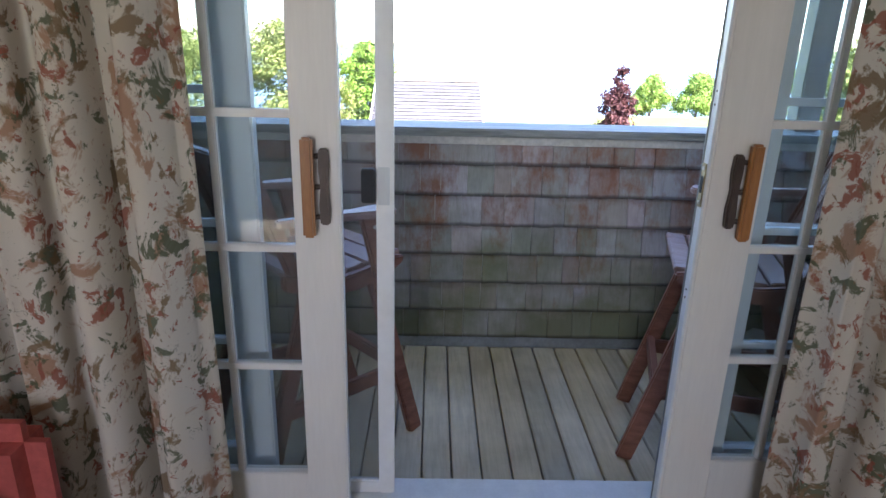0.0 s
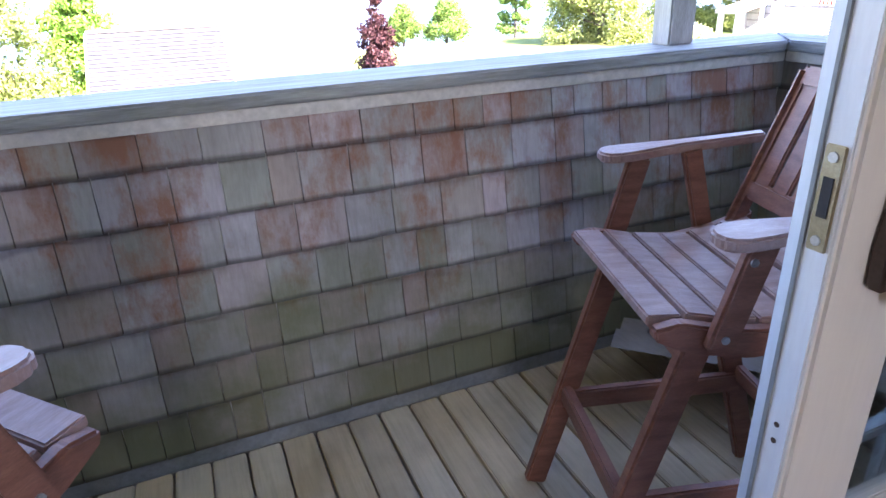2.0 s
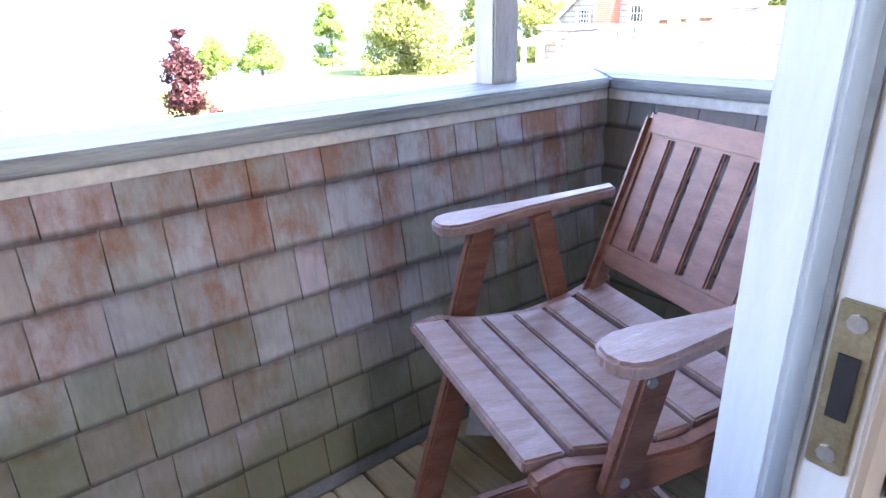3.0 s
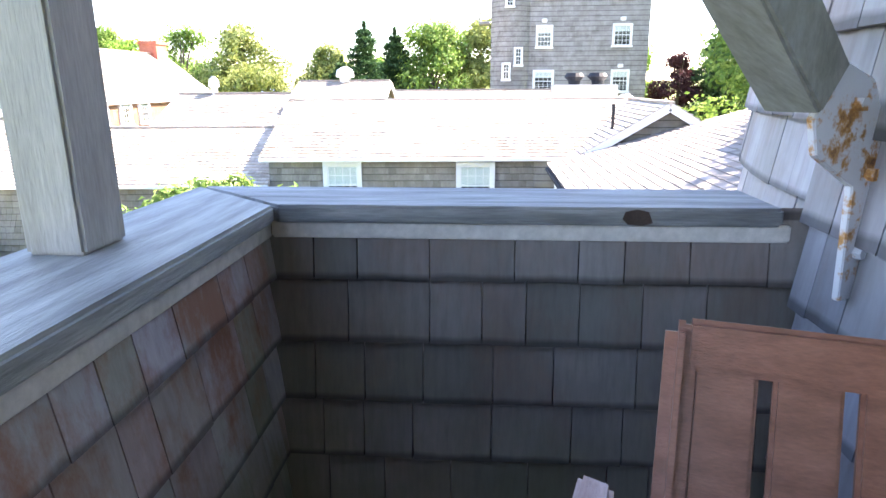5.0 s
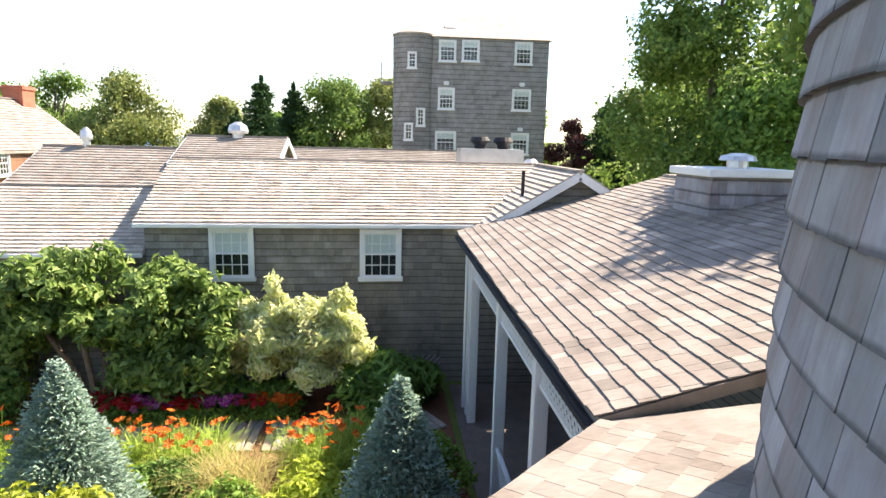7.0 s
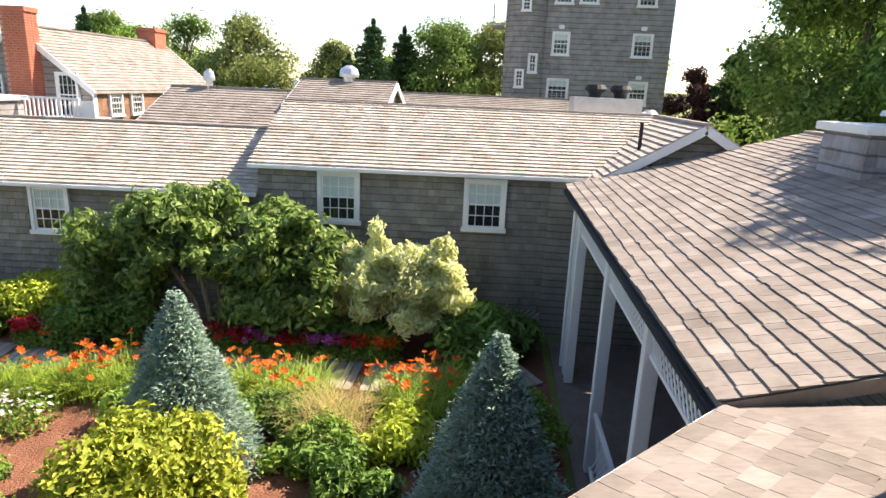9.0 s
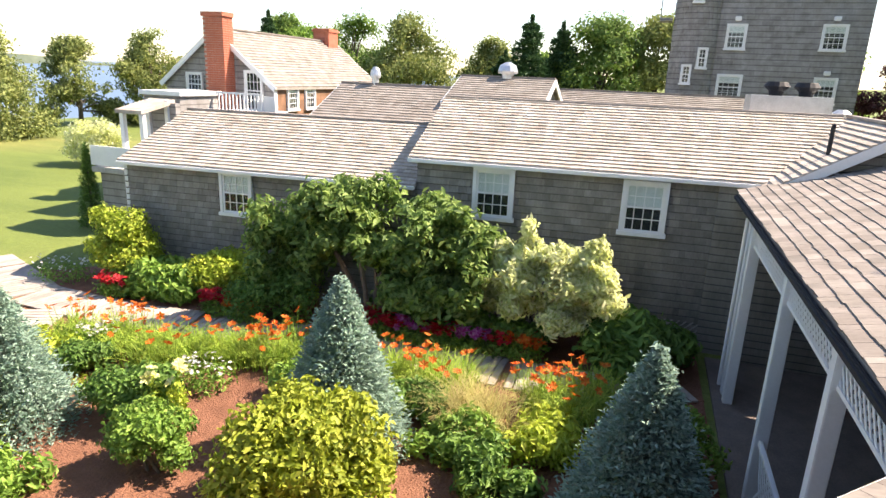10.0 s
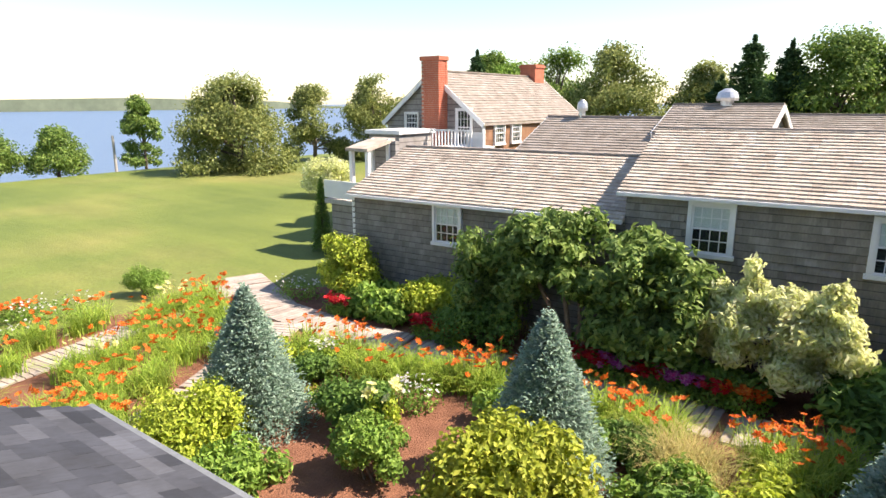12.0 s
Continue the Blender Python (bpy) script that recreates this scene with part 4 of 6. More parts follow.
for sgn in (1, -1):
    ye = GY + sgn * 2.1
    ze = GRZ - 2.1 * gs
    bm = bmesh.new()
    top = [bm.verts.new(c) for c in ((GX - 0.2, ye, ze), (17.2, ye, ze), (17.2, GY, GRZ), (GX - 0.2, GY, GRZ))]
    bot = [bm.verts.new(v.co - Vector((0, 0, 0.07))) for v in top]
    bm.faces.new(top)
    bm.faces.new(bot[::-1])
    for i in range(4):
        bm.faces.new((top[i], bot[i], bot[(i + 1) % 4], top[(i + 1) % 4]))
    bmesh.ops.recalc_face_normals(bm, faces=bm.faces)
    part("roof", bm, M_ROOF, cg)
    U = (-1, 0, 0) if sgn > 0 else (1, 0, 0)
    o = (17.2, ye, ze + 0.003) if sgn > 0 else (GX - 0.2, ye, ze + 0.003)
    shingles(cg, plane_place(o, U, (0, -sgn * 2.1, GRZ - ze)), 17.2 - GX + 0.2, int(math.hypot(2.1, GRZ - ze) / 0.14), 0.14, (0.1, 0.13, 0.16, 0.19), 0.03, M_ROOF, seed=63, single=lambda u, v: False, name="roof_shingle")
    part("bargeboard", bar((GX - 0.19, ye, ze - 0.09), (GX - 0.19, GY, GRZ - 0.09), 0.03, 0.15, 0.004), M_WHITE, cg)
part("side_wall", box(14.2, 17.0, 1.052, 1.62, -3.3, -0.12), M_WALL, cg)
part("corner_board", box(GX - 0.03, GX + 0.06, 1.052, 1.10, -3.3, -0.16, 0.004), M_WHITE, cg)
part("ridge_board", box(GX - 0.2, 17.2, GY - 0.08, GY + 0.08, GRZ - 0.02, GRZ + 0.03, 0.01), M_PORCH_JOINED, cg)
part("floodlight", box(GX - 0.16, GX, -0.15, 0.07, 0.10, 0.27, 0.02), M_WHITE, cg, "white box floodlight")
part("vent_pipe", tube([(14.4, 0.05, 0.5), (14.4, 0.05, 1.0)], [0.035, 0.035]), M_BLACK, cg)

# ---------------------------------------------------------------- porch
porch = thing("porch", "long veranda with white posts, lattice frieze and wooden roof", "porch", kind="structure")
PE, PZ, PS = 1.37, -0.13, 0.28
P_X0, P_X1, P_R = 5.84, 13.9, -2.6


def porch_z(y):
    return PZ + (PE - y) * PS


bm = bmesh.new()
top = [bm.verts.new(c) for c in ((P_X0, PE, PZ), (P_X0, P_R, porch_z(P_R)), (P_X1 - 0.1, P_R, porch_z(P_R)), (P_X1 - 0.1, PE, PZ))]
bot = [bm.verts.new(v.co - Vector((0, 0, 0.09))) for v in top]
bm.faces.new(top)
bm.faces.new(bot[::-1])
for i in range(4):
    bm.faces.new((top[i], bot[i], bot[(i + 1) % 4], top[(i + 1) % 4]))
bmesh.ops.recalc_face_normals(bm, faces=bm.faces)
part("roof", bm, M_PORCH_JOINED, porch)
slopeV = Vector((0, -1, PS)).normalized()
shingles(porch, plane_place((P_X1 - 0.1, PE + 0.03, PZ + 0.003), (-1, 0, 0), tuple(slopeV)), P_X1 - P_X0 - 0.1, 28, 0.147, (0.1, 0.13, 0.16, 0.2, 0.24), 0.015, M_PORCH, M_PORCH_JOINED,
         seed=71, single=lambda u, v: u > 5.3 and v < 2.6, name="roof_shingle", ragged=0.009)
part("roof_back", prism([(P_R, porch_z(P_R)), (P_R - 3, porch_z(P_R) - 1.0), (P_R - 3, porch_z(P_R) - 1.1), (P_R, porch_z(P_R) - 0.1)], P_X1 - P_X0, Matrix(((0, 0, 1, P_X0), (1, 0, 0, 0), (0, 1, 0, 0), (0, 0, 0, 1)))), M_PORCH_JOINED, porch)
part("ridge_board", box(P_X0, P_X1 - 0.1, P_R - 0.12, P_R + 0.1, porch_z(P_R) - 0.01, porch_z(P_R) + 0.04, 0.01), M_PORCH_JOINED, porch)
part("fascia", box(P_X0, P_X1 - 0.2, PE - 0.03, PE + 0.0, PZ - 0.16, PZ - 0.092), M_WHITE, porch)
part("gutter", box(P_X0, P_X1 - 0.2, PE + 0.002, PE + 0.07, PZ - 0.13, PZ - 0.05, 0.02), M_BLACK, porch, "dark gutter")
part("floor", box(4.6, P_X1, -2.5, 1.45, -3.34, -3.2), M_FLOORP, porch)
part("back_wall", box(4.6, P_X1, -2.7, -2.55, -3.3, porch_z(P_R) - 0.12), M_WALL, porch)
for x in (12.55, 12.25, 9.75, 7.75, 5.95):
    part("post", box(x - 0.07, x + 0.07, 1.17, 1.31, -3.2, PZ - 0.15, 0.008), M_WHITE, porch)
part("frieze_rail", box(P_X0, 12.6, 1.23, 1.27, PZ - 0.19, PZ - 0.152), M_WHITE, porch)
part("frieze_rail", box(P_X0, 12.6, 1.23, 1.27, PZ - 0.56, PZ - 0.52), M_WHITE, porch)
frieze = part("frieze", box(P_X0, 12.6, 1.238, 1.262, PZ - 0.205, PZ - 0.195), M_WHITE, porch, "white lattice frieze")
for x0, x1, z0, z1, par in ((P_X0, 12.4, PZ - 0.53, PZ - 0.18, frieze),):
    h = z1 - z0
    x = x0
    while x < x1:
        for s in (1, -1):
            a, b = (x, x + h) if s > 0 else (x + h, x)
            part("slat", bar((a, 1.25 + 0.008 * s, z0), (b, 1.25 + 0.008 * s, z1), 0.007, 0.032, 0), M_WHITE, par)
        x += 0.105
lower = part("lower_lattice", box(7.8, 9.7, 1.235, 1.265, -2.42, -2.37), M_WHITE, porch, "white lattice railing")
x = 6.0
while x < 9.65:
    for s in (1, -1):
        a, b = (x, x + 0.62) if s > 0 else (x + 0.62, x)
        if max(a, b) < 9.72:
            part("slat", bar((a, 1.25 + 0.008 * s, -3.1), (b, 1.25 + 0.008 * s, -2.4), 0.007, 0.032, 0), M_WHITE, lower)
    x += 0.12
part("rail", box(5.95, 9.75, 1.225, 1.275, -2.40, -2.34, 0.008), M_WHITE, porch)
part("rail", box(5.95, 9.75, 1.225, 1.275, -3.15, -3.1, 0.008), M_WHITE, porch)
part("downpipe", tube([(12.85, 1.3, -0.4), (12.85, 1.3, -3.2)], [0.035, 0.035]), M_WHITE, porch)
redc = thing("planter", "red flower tub on the porch floor", "planter", pose(9.2, 0.4, -3.2))
part("tub", tube([(0, 0, 0), (0, 0, 0.45)], [0.2, 0.28], 14), M_CUSHION, redc)

cup = thing("roof_vent", "shingled vent box with white cap on the porch ridge", "vent")
part("body", box(9.9, 10.9, -2.5, -1.4, 0.55, 1.17), M_WALL, cup)
shingles(cup, plane_place((9.9, -1.4, 0.66), (0, -1, 0), (0, 0, 1)), 1.1, 3, 0.155, (0.12, 0.16, 0.2), 0.014, M_TURRET, seed=81)
shingles(cup, plane_place((10.9, -1.4, 0.66), (-1, 0, 0), (0, 0, 1)), 1.0, 3, 0.155, (0.12, 0.16, 0.2), 0.014, M_TURRET, seed=82)
part("cap", box(9.82, 10.98, -2.58, -1.32, 1.17, 1.27, 0.01), M_WHITE, cup)
v = part("fan", tube([(10.4, -2.0, 1.27), (10.4, -2.0, 1.37)], [0.14, 0.14], 14), M_METAL, cup, "round metal fan cowl")
part("hood", tube([(10.4, -2.0, 1.37), (10.4, -2.0, 1.43), (10.4, -2.0, 1.47)], [0.24, 0.22, 0.08], 16), M_METAL, v)

# skirt roof round the turret
skirt = thing("skirt_roof", "low shingled roof round the turret foot", "roof", kind="structure")
A, B = Vector((5.84, 1.36, -0.15)), Vector((4.0, 3.2, -0.15))
eu = (A - B).normalized()
inw = Vector((-0.7071, -0.7071, 0))
sv = (inw + Vector((0, 0, 0.2))).normalized()
bm = bmesh.new()
top = [bm.verts.new(c) for c in (B, A, A + sv * 2.0 + eu * 1.6, B + sv * 2.0)]
bot = [bm.verts.new(v.co - Vector((0, 0, 0.09))) for v in top]
bm.faces.new(top)
bm.faces.new(bot[::-1])
for i in range(4):
    bm.faces.new((top[i], bot[i], bot[(i + 1) % 4], top[(i + 1) % 4]))
bmesh.ops.recalc_face_normals(bm, faces=bm.faces)
part("roof", bm, M_PORCH_JOINED, skirt)
shingles(skirt, plane_place(tuple(A + Vector((0, 0, 0.003)) + sv * 0), tuple(-eu), tuple(sv)) if (-eu).cross(sv).z > 0 else plane_place(tuple(B + Vector((0, 0, 0.003))), tuple(eu), tuple(sv)),
         4.2, 14, 0.14, (0.1, 0.13, 0.16, 0.2), 0.016, M_PORCH, seed=91, name="roof_shingle", keep=lambda u, v: u < 2.65 + v * 0.7)
part("fascia", bar(tuple(A - Vector((0, 0, 0.09)) - inw * 0.02), tuple(B - Vector((0, 0, 0.09)) - inw * 0.02), 0.03, 0.15, 0.004), M_WHITE, skirt)

# slate roof below the balcony
slate = thing("slate_roof", "dark grey slate roof edge with metal drip strip", "roof", kind="structure")
SX, SZ = 4.44, -0.80
ss = 0.42
bm = bmesh.new()
top = [bm.verts.new(c) for c in ((SX, 3.4, SZ), (SX, 8.0, SZ), (2.0, 8.0, SZ + 2.44 * ss), (2.0, 3.4, SZ + 2.44 * ss))]
bot = [bm.verts.new(v.co - Vector((0, 0, 0.1))) for v in top]
bm.faces.new(top)
bm.faces.new(bot[::-1])
for i in range(4):
    bm.faces.new((top[i], bot[i], bot[(i + 1) % 4], top[(i + 1) % 4]))
bmesh.ops.recalc_face_normals(bm, faces=bm.faces)
part("roof", bm, M_SLATE, slate)
shingles(slate, plane_place((SX, 3.4, SZ + 0.003), (0, 1, 0), (-1, 0, ss)), 4.6, 17, 0.15, (0.2, 0.24, 0.28, 0.32), 0.02, M_SLATE, seed=95, name="slate", single=lambda u, v: u > 1.2, joined_mat=M_SLATE)
part("drip_edge", box(SX - 0.01, SX + 0.05, 3.4, 8.02, SZ - 0.03, SZ + 0.022, 0.006), M_FLASH, slate, "grey metal drip edge")
part("wall", box(2.2, SX - 0.25, 3.5, 7.8, -3.3, SZ - 0.05), M_WALL, slate)

# ---------------------------------------------------------------- buildings behind


def gable_block(name, m, L, W, base, eave, ridge, wall_mat, label, category="house", over=0.15, course=0.16, seed=1, side_mat=None, roof_mat=None):
    """A gabled block: x along its ridge from 0 to L, y across from 0 to W."""
    t = thing(name, label, category, m, kind="structure")
    h = W / 2
    prof = [(0, base), (W, base), (W, eave), (h, ridge - 0.08), (0, eave)]
    part("wall", prism(prof, L, Matrix(((0, 0, 1, 0), (1, 0, 0, 0), (0, 1, 0, 0), (0, 0, 0, 1)))), wall_mat, t)
    k = (ridge - eave) / h
    for s in (0, 1):
        ye = -over if s == 0 else W + over
        ze = eave - over * k
        bm = bmesh.new()
        top = [bm.verts.new(c) for c in ((-over, ye, ze), (L + over, ye, ze), (L + over, h, ridge), (-over, h, ridge))]
        bot = [bm.verts.new(v.co - Vector((0, 0, 0.09))) for v in top]
        bm.faces.new(top)
        bm.faces.new(bot[::-1])
        for i in range(4):
            bm.faces.new((top[i], bot[i], bot[(i + 1) % 4], top[(i + 1) % 4]))
        bmesh.ops.recalc_face_normals(bm, faces=bm.faces)
        part("roof", bm, roof_mat or M_ROOF, t)
        U, o = ((1, 0, 0), (-over, ye, ze + 0.003)) if s == 0 else ((-1, 0, 0), (L + over, ye, ze + 0.003))
        V = (0, h + over, ridge - ze) if s == 0 else (0, -(h + over), ridge - ze)
        shingles(t, plane_place(o, U, V), L + 2 * over, int(math.hypot(h + over, ridge - ze) / course), course, (0.14, 0.2, 0.26), 0.03, roof_mat or M_ROOF, seed=seed + s, single=lambda u, v: False, name="roof_shingle")
    for y0, U, o in ((0, (1, 0, 0), (0, -0.004, base)), (W, (-1, 0, 0), (L, W + 0.004, base))):
        shingles(t, plane_place(o, U, (0, 0, 1)), L, int((eave - base) / course), course, (0.14, 0.2, 0.26), 0.016, side_mat or wall_mat, seed=seed + 3, single=lambda u, v: False)
    for x0, U, o in ((0, (0, -1, 0), (-0.004, W, base)), (L, (0, 1, 0), (L + 0.004, 0, base))):
        shingles(t, plane_place(o, U, (0, 0, 1)), W, int((ridge - base) / course), course, (0.14, 0.2, 0.26), 0.016, wall_mat, seed=seed + 5, single=lambda u, v: False,
                 keep=lambda u, v: base + v + course < ridge - abs(u - h) * k - 0.02)
    part("ridge_board", box(-over, L + over, h - 0.1, h + 0.1, ridge - 0.02, ridge + 0.04), M_PORCH_JOINED, t)
    for x in (-over - 0.02, L + over + 0.02):
        for y in (-over, W + over):
            part("bargeboard", bar((x, y, eave - over * k - 0.09), (x, h, ridge - 0.09), 0.04, 0.17, 0), M_WHITE, t)
    return t


# house with the brick chimney: gable towards -x, long side towards -y
HX, HY = 22.0, 15.6
house = gable_block("farm_house", pose(HX, HY, 0), 8.6, 4.6, -3.3, 0.98, 2.80, M_TOWER, "grey and brown shingled house with brick chimney", seed=101, side_mat=M_HOUSE_RED, roof_mat=M_ROOF_OLD)
part("corner_board", box(-0.03, 0.14, -0.04, 0.0, -3.3, 0.95), M_WHITE, house)
for y, z, w, h in ((2.95, 0.40, 0.72, 0.85), (0.42, 0.0, 0.75, 1.4)):
    sash_window(pose(HX - 0.02, HY + y + w, z, 0, 0, -90), w, h, blind=0)
for x in (0.75, 2.0):
    sash_window(pose(HX + x, HY - 0.02, 0.03, 0, 0, 0), 0.75, 0.86, blind=0.3)
chim = thing("chimney", "tall red brick chimney on the gable wall", "chimney")
bricks = part("shaft", box(HX - 0.55, HX - 0.02, 17.2, 18.0, -3.2, 3.25), M_MORTAR, chim)
part("shoulder", box(HX - 0.62, HX - 0.02, 17.05, 18.15, -3.2, 0.6), M_BRICK, chim)
for i in range(34):
    z = 0.62 + 0.077 * i
    for j in range(4):
        o = 0.0 if i % 2 else 0.1
        y0 = max(17.19, 17.19 + 0.205 * j - o)
        part("brick", box(HX - 0.565, HX - 0.545, y0, min(17.19 + 0.205 * (j + 1) - o - 0.012, 18.01), z, z + 0.066), M_BRICK, bricks)
        x0 = HX - 0.55 + 0.14 * j
        part("brick", box(x0, x0 + 0.128, 17.185, 17.2, z, z + 0.066), M_BRICK, bricks)
part("crown", box(HX - 0.60, HX + 0.03, 17.14, 18.06, 3.13, 3.28, 0.01), M_BRICK, chim)
ch2 = thing("chimney", "short red brick chimney on the house ridge", "chimney", pose(HX + 7.9, HY + 2.3, 0))
part("shaft", box(-0.45, 0.45, -0.4, 0.4, 2.3, 3.35, 0.01), M_BRICK, ch2)
part("crown", box(-0.5, 0.5, -0.45, 0.45, 3.2, 3.3), M_BRICK, ch2)

# small entry block and side porch by the house
entry = thing("entry_block", "small grey shingled entry block with flat white cap", "house", kind="structure")
part("wall", box(18.8, 20.6, 16.9, 18.3, -3.3, 0.55), M_TOWER, entry)
part("roof_edge", box(18.7, 20.7, 16.8, 18.4, 0.55, 0.68), M_WHITE, entry)
terr = thing("terrace_railing", "white baluster railing on the terrace before the gable", "railing")
part("rail", box(20.4, 20.46, 15.0, 16.8, 0.62, 0.68), M_WHITE, terr)
part("floor_edge", box(20.3, 21.9, 15.0, 16.8, -0.1, 0.06), M_WHITE, terr)
for i in range(13):
    part("baluster", box(20.41, 20.45, 15.02 + 0.14 * i, 15.06 + 0.14 * i, 0.06, 0.62), M_WHITE, terr)
part("panel", box(20.5, 20.54, 14.6, 15.3, 0.0, 0.6), M_WHITE, terr)
part("support", box(20.5, 21.8, 15.1, 16.7, -3.3, -0.1), M_TOWER, terr)
por2 = thing("side_porch", "white framed side porch at the wing's far end", "porch", kind="structure")
for y in (16.6, 17.3):
    for x in (16.9, 17.9):
        part("post", box(x - 0.07, x + 0.07, y - 0.07, y + 0.07, -3.3, 0.2 + 0.25 * (x > 17), 0.01), M_WHITE, por2)
part("roof", prism([(16.75, 0.1), (18.1, 0.36), (18.1, 0.48), (16.75, 0.2)], 0.95, Matrix(((1, 0, 0, 0), (0, 0, 1, 16.48), (0, 1, 0, 0), (0, 0, 0, 1)))), M_ROOF, por2)
part("back_wall", box(17.9, 18.1, 16.3, 17.2, -3.3, 0.38), M_TOWER, por2)
part("rail_panel", box(16.2, 16.25, 16.2, 17.9, -1.35, -0.8), M_WHITE, por2)
part("deck", box(16.2, 18.0, 16.2, 17.9, -1.55, -1.4), M_POST, por2)
part("support", box(16.4, 17.8, 16.3, 17.8, -3.3, -1.55), M_TOWER, por2)

gable_block("link_range", pose(19.0, 12.3, 0, 0, 0, -90), 3.8, 4.2, -3.3, 0.2, 1.15, M_TOWER, "low shingled link range with brown wooden roof", seed=111, roof_mat=M_ROOF_OLD)
gable_block("link_block", pose(20.0, 8.5, 0, 0, 0, -90), 2.6, 3.4, -3.3, 0.85, 1.52, M_TOWER, "raised shingled roof block with white gable trim", seed=121, roof_mat=M_ROOF_OLD)
gable_block("rear_range", pose(24.0, 6.5, 0, 0, 0, -90), 6.5, 4.0, -3.3, 0.4, 1.18, M_TOWER, "low dark roofed range by the tower", seed=131, roof_mat=M_ROOF_OLD)
for x, y, z, r, lab in ((21.7, 7.2, 1.5, 0.26, "round galvanised roof ventilator on the link block"), (21.1, 11.3, 1.22, 0.15, "small white roof ventilator on the link range")):
    v = thing("ventilator", lab, "ventilator", pose(x, y, z))
    part("neck", tube([(0, 0, -0.2), (0, 0, 0.12)], [r * 0.7, r * 0.7], 12), M_METAL, v)
    part("dome", tube([(0, 0, 0.12), (0, 0, 0.2), (0, 0, 0.36), (0, 0, 0.46)], [r * 1.1, r * 1.15, r * 0.95, r * 0.3], 14), M_METAL, v)
rtu = thing("kitchen_vents", "roof exhaust unit with two black mushroom fans", "vent", pose(18.4, -0.6, 0.95))
part("curb", box(-0.5, 0.5, -0.1, 1.5, -0.2, 0.42, 0.01), M_METAL, rtu)
for y in (0.35, 0.95):
    part("fan", tube([(0, y, 0.42), (0, y, 0.52), (0, y, 0.62), (0, y, 0.72)], [0.14, 0.16, 0.27, 0.2], 14), M_BLACK, rtu)
small_fan = part("fan_small", tube([(0.0, -0.4, -0.1), (0.0, -0.4, 0.1), (0.0, -0.4, 0.18)], [0.1, 0.2, 0.1], 12), M_METAL, rtu)

# tower with a round stair turret
TX = 30.6
tower = thing("tower", "tall grey shingled tower with round corner turret", "tower", kind="structure")
part("wall", box(TX, TX + 5.2, -4.36, 1.6, -3.3, 6.05), M_TOWER, tower)
shingles(tower, plane_place((TX - 0.004, 0.8, -1.0), (0, -1, 0), (0, 0, 1)), 5.16, 42, 0.167, (0.2, 0.3, 0.4), 0.02, M_TOWER, seed=141, single=lambda u, v: False)
shingles(tower, plane_place((TX, -4.364, -1.0), (1, 0, 0), (0, 0, 1)), 5.2, 42, 0.167, (0.2, 0.3, 0.4), 0.02, M_TOWER, seed=142, single=lambda u, v: False)
bm = bmesh.new()
eaves = [bm.verts.new(c) for c in ((TX - 0.15, -4.5, 6.05), (TX + 5.35, -4.5, 6.05), (TX + 5.35, 1.0, 6.05), (TX - 0.15, 1.0, 6.05))]
tops = [bm.verts.new(c) for c in ((TX + 2.2, -3.3, 7.4), (TX + 3.0, -3.3, 7.4), (TX + 3.0, -0.6, 7.4), (TX + 2.2, -0.6, 7.4))]
bm.faces.new(tops)
bm.faces.new(eaves[::-1])
for i in range(4):
    bm.faces.new((eaves[i], eaves[(i + 1) % 4], tops[(i + 1) % 4], tops[i]))
part("roof", bm, M_ROOF, tower)
part("skylight", moved(box(-0.3, 0.3, -0.25, 0.25, 0, 0.08, 0.01), pose(TX + 1.0, 0.0, 6.68, 0, -30, 0)), M_WHITE, tower)
CT = Vector((TX + 0.55, 1.6))
part("stair_turret", tube([(CT.x, CT.y, -3.3), (CT.x, CT.y, 6.1)], [0.93, 0.93], 32), M_TOWER, tower)
part("turret_roof", tube([(CT.x, CT.y, 6.1), (CT.x, CT.y, 6.16), (CT.x, CT.y, 6.6)], [1.0, 1.0, 0.08], 32), M_ROOF, tower)


def round_place(u, v):
    a = math.pi * 0.32 + (3.6 - u) / 0.93
    n = Vector((math.cos(a + 0.6), math.sin(a + 0.6), 0))
    U = Vector((n.y, -n.x, 0))
    m = Matrix((U, Vector((0, 0, 1)), U.cross(Vector((0, 0, 1))))).transposed().to_4x4()
    m.translation = (CT.x + 0.935 * n.x, CT.y + 0.935 * n.y, -1.0 + v)
    return m


shingles(tower, round_place, 4.2, 42, 0.167, (0.14, 0.18, 0.22), 0.02, M_TOWER, seed=143, single=lambda u, v: False)
for y, z, w, h in ((-0.21, 5.0, 0.77, 0.93), (-1.24, 5.03, 0.78, 0.93), (-3.62, 4.98, 0.8, 0.98), (-0.19, 2.94, 0.75, 0.96), (-3.64, 2.97, 0.86, 0.96), (-3.63, 1.01, 0.82, 0.99), (-0.3, 1.0, 0.95, 1.0)):
    sash_window(pose(TX - 0.02, y + w, z, 0, 0, -90), w, h, blind=0.35)
for a, z, h in ((172, 4.63, 0.7), (196, 2.17, 0.8), (165, 1.55, 0.76)):
    n = Vector((math.cos(radians(a)), math.sin(radians(a)), 0))
    m = Matrix((Vector((n.y, -n.x, 0)), -n, Vector((0, 0, 1)))).transposed().to_4x4()
    m.translation = Vector((CT.x, CT.y, z)) + n * 0.95 - Vector((n.y, -n.x, 0)) * 0.2
    sash_window(m, 0.4, h, rows=4, cols=2, blind=0)
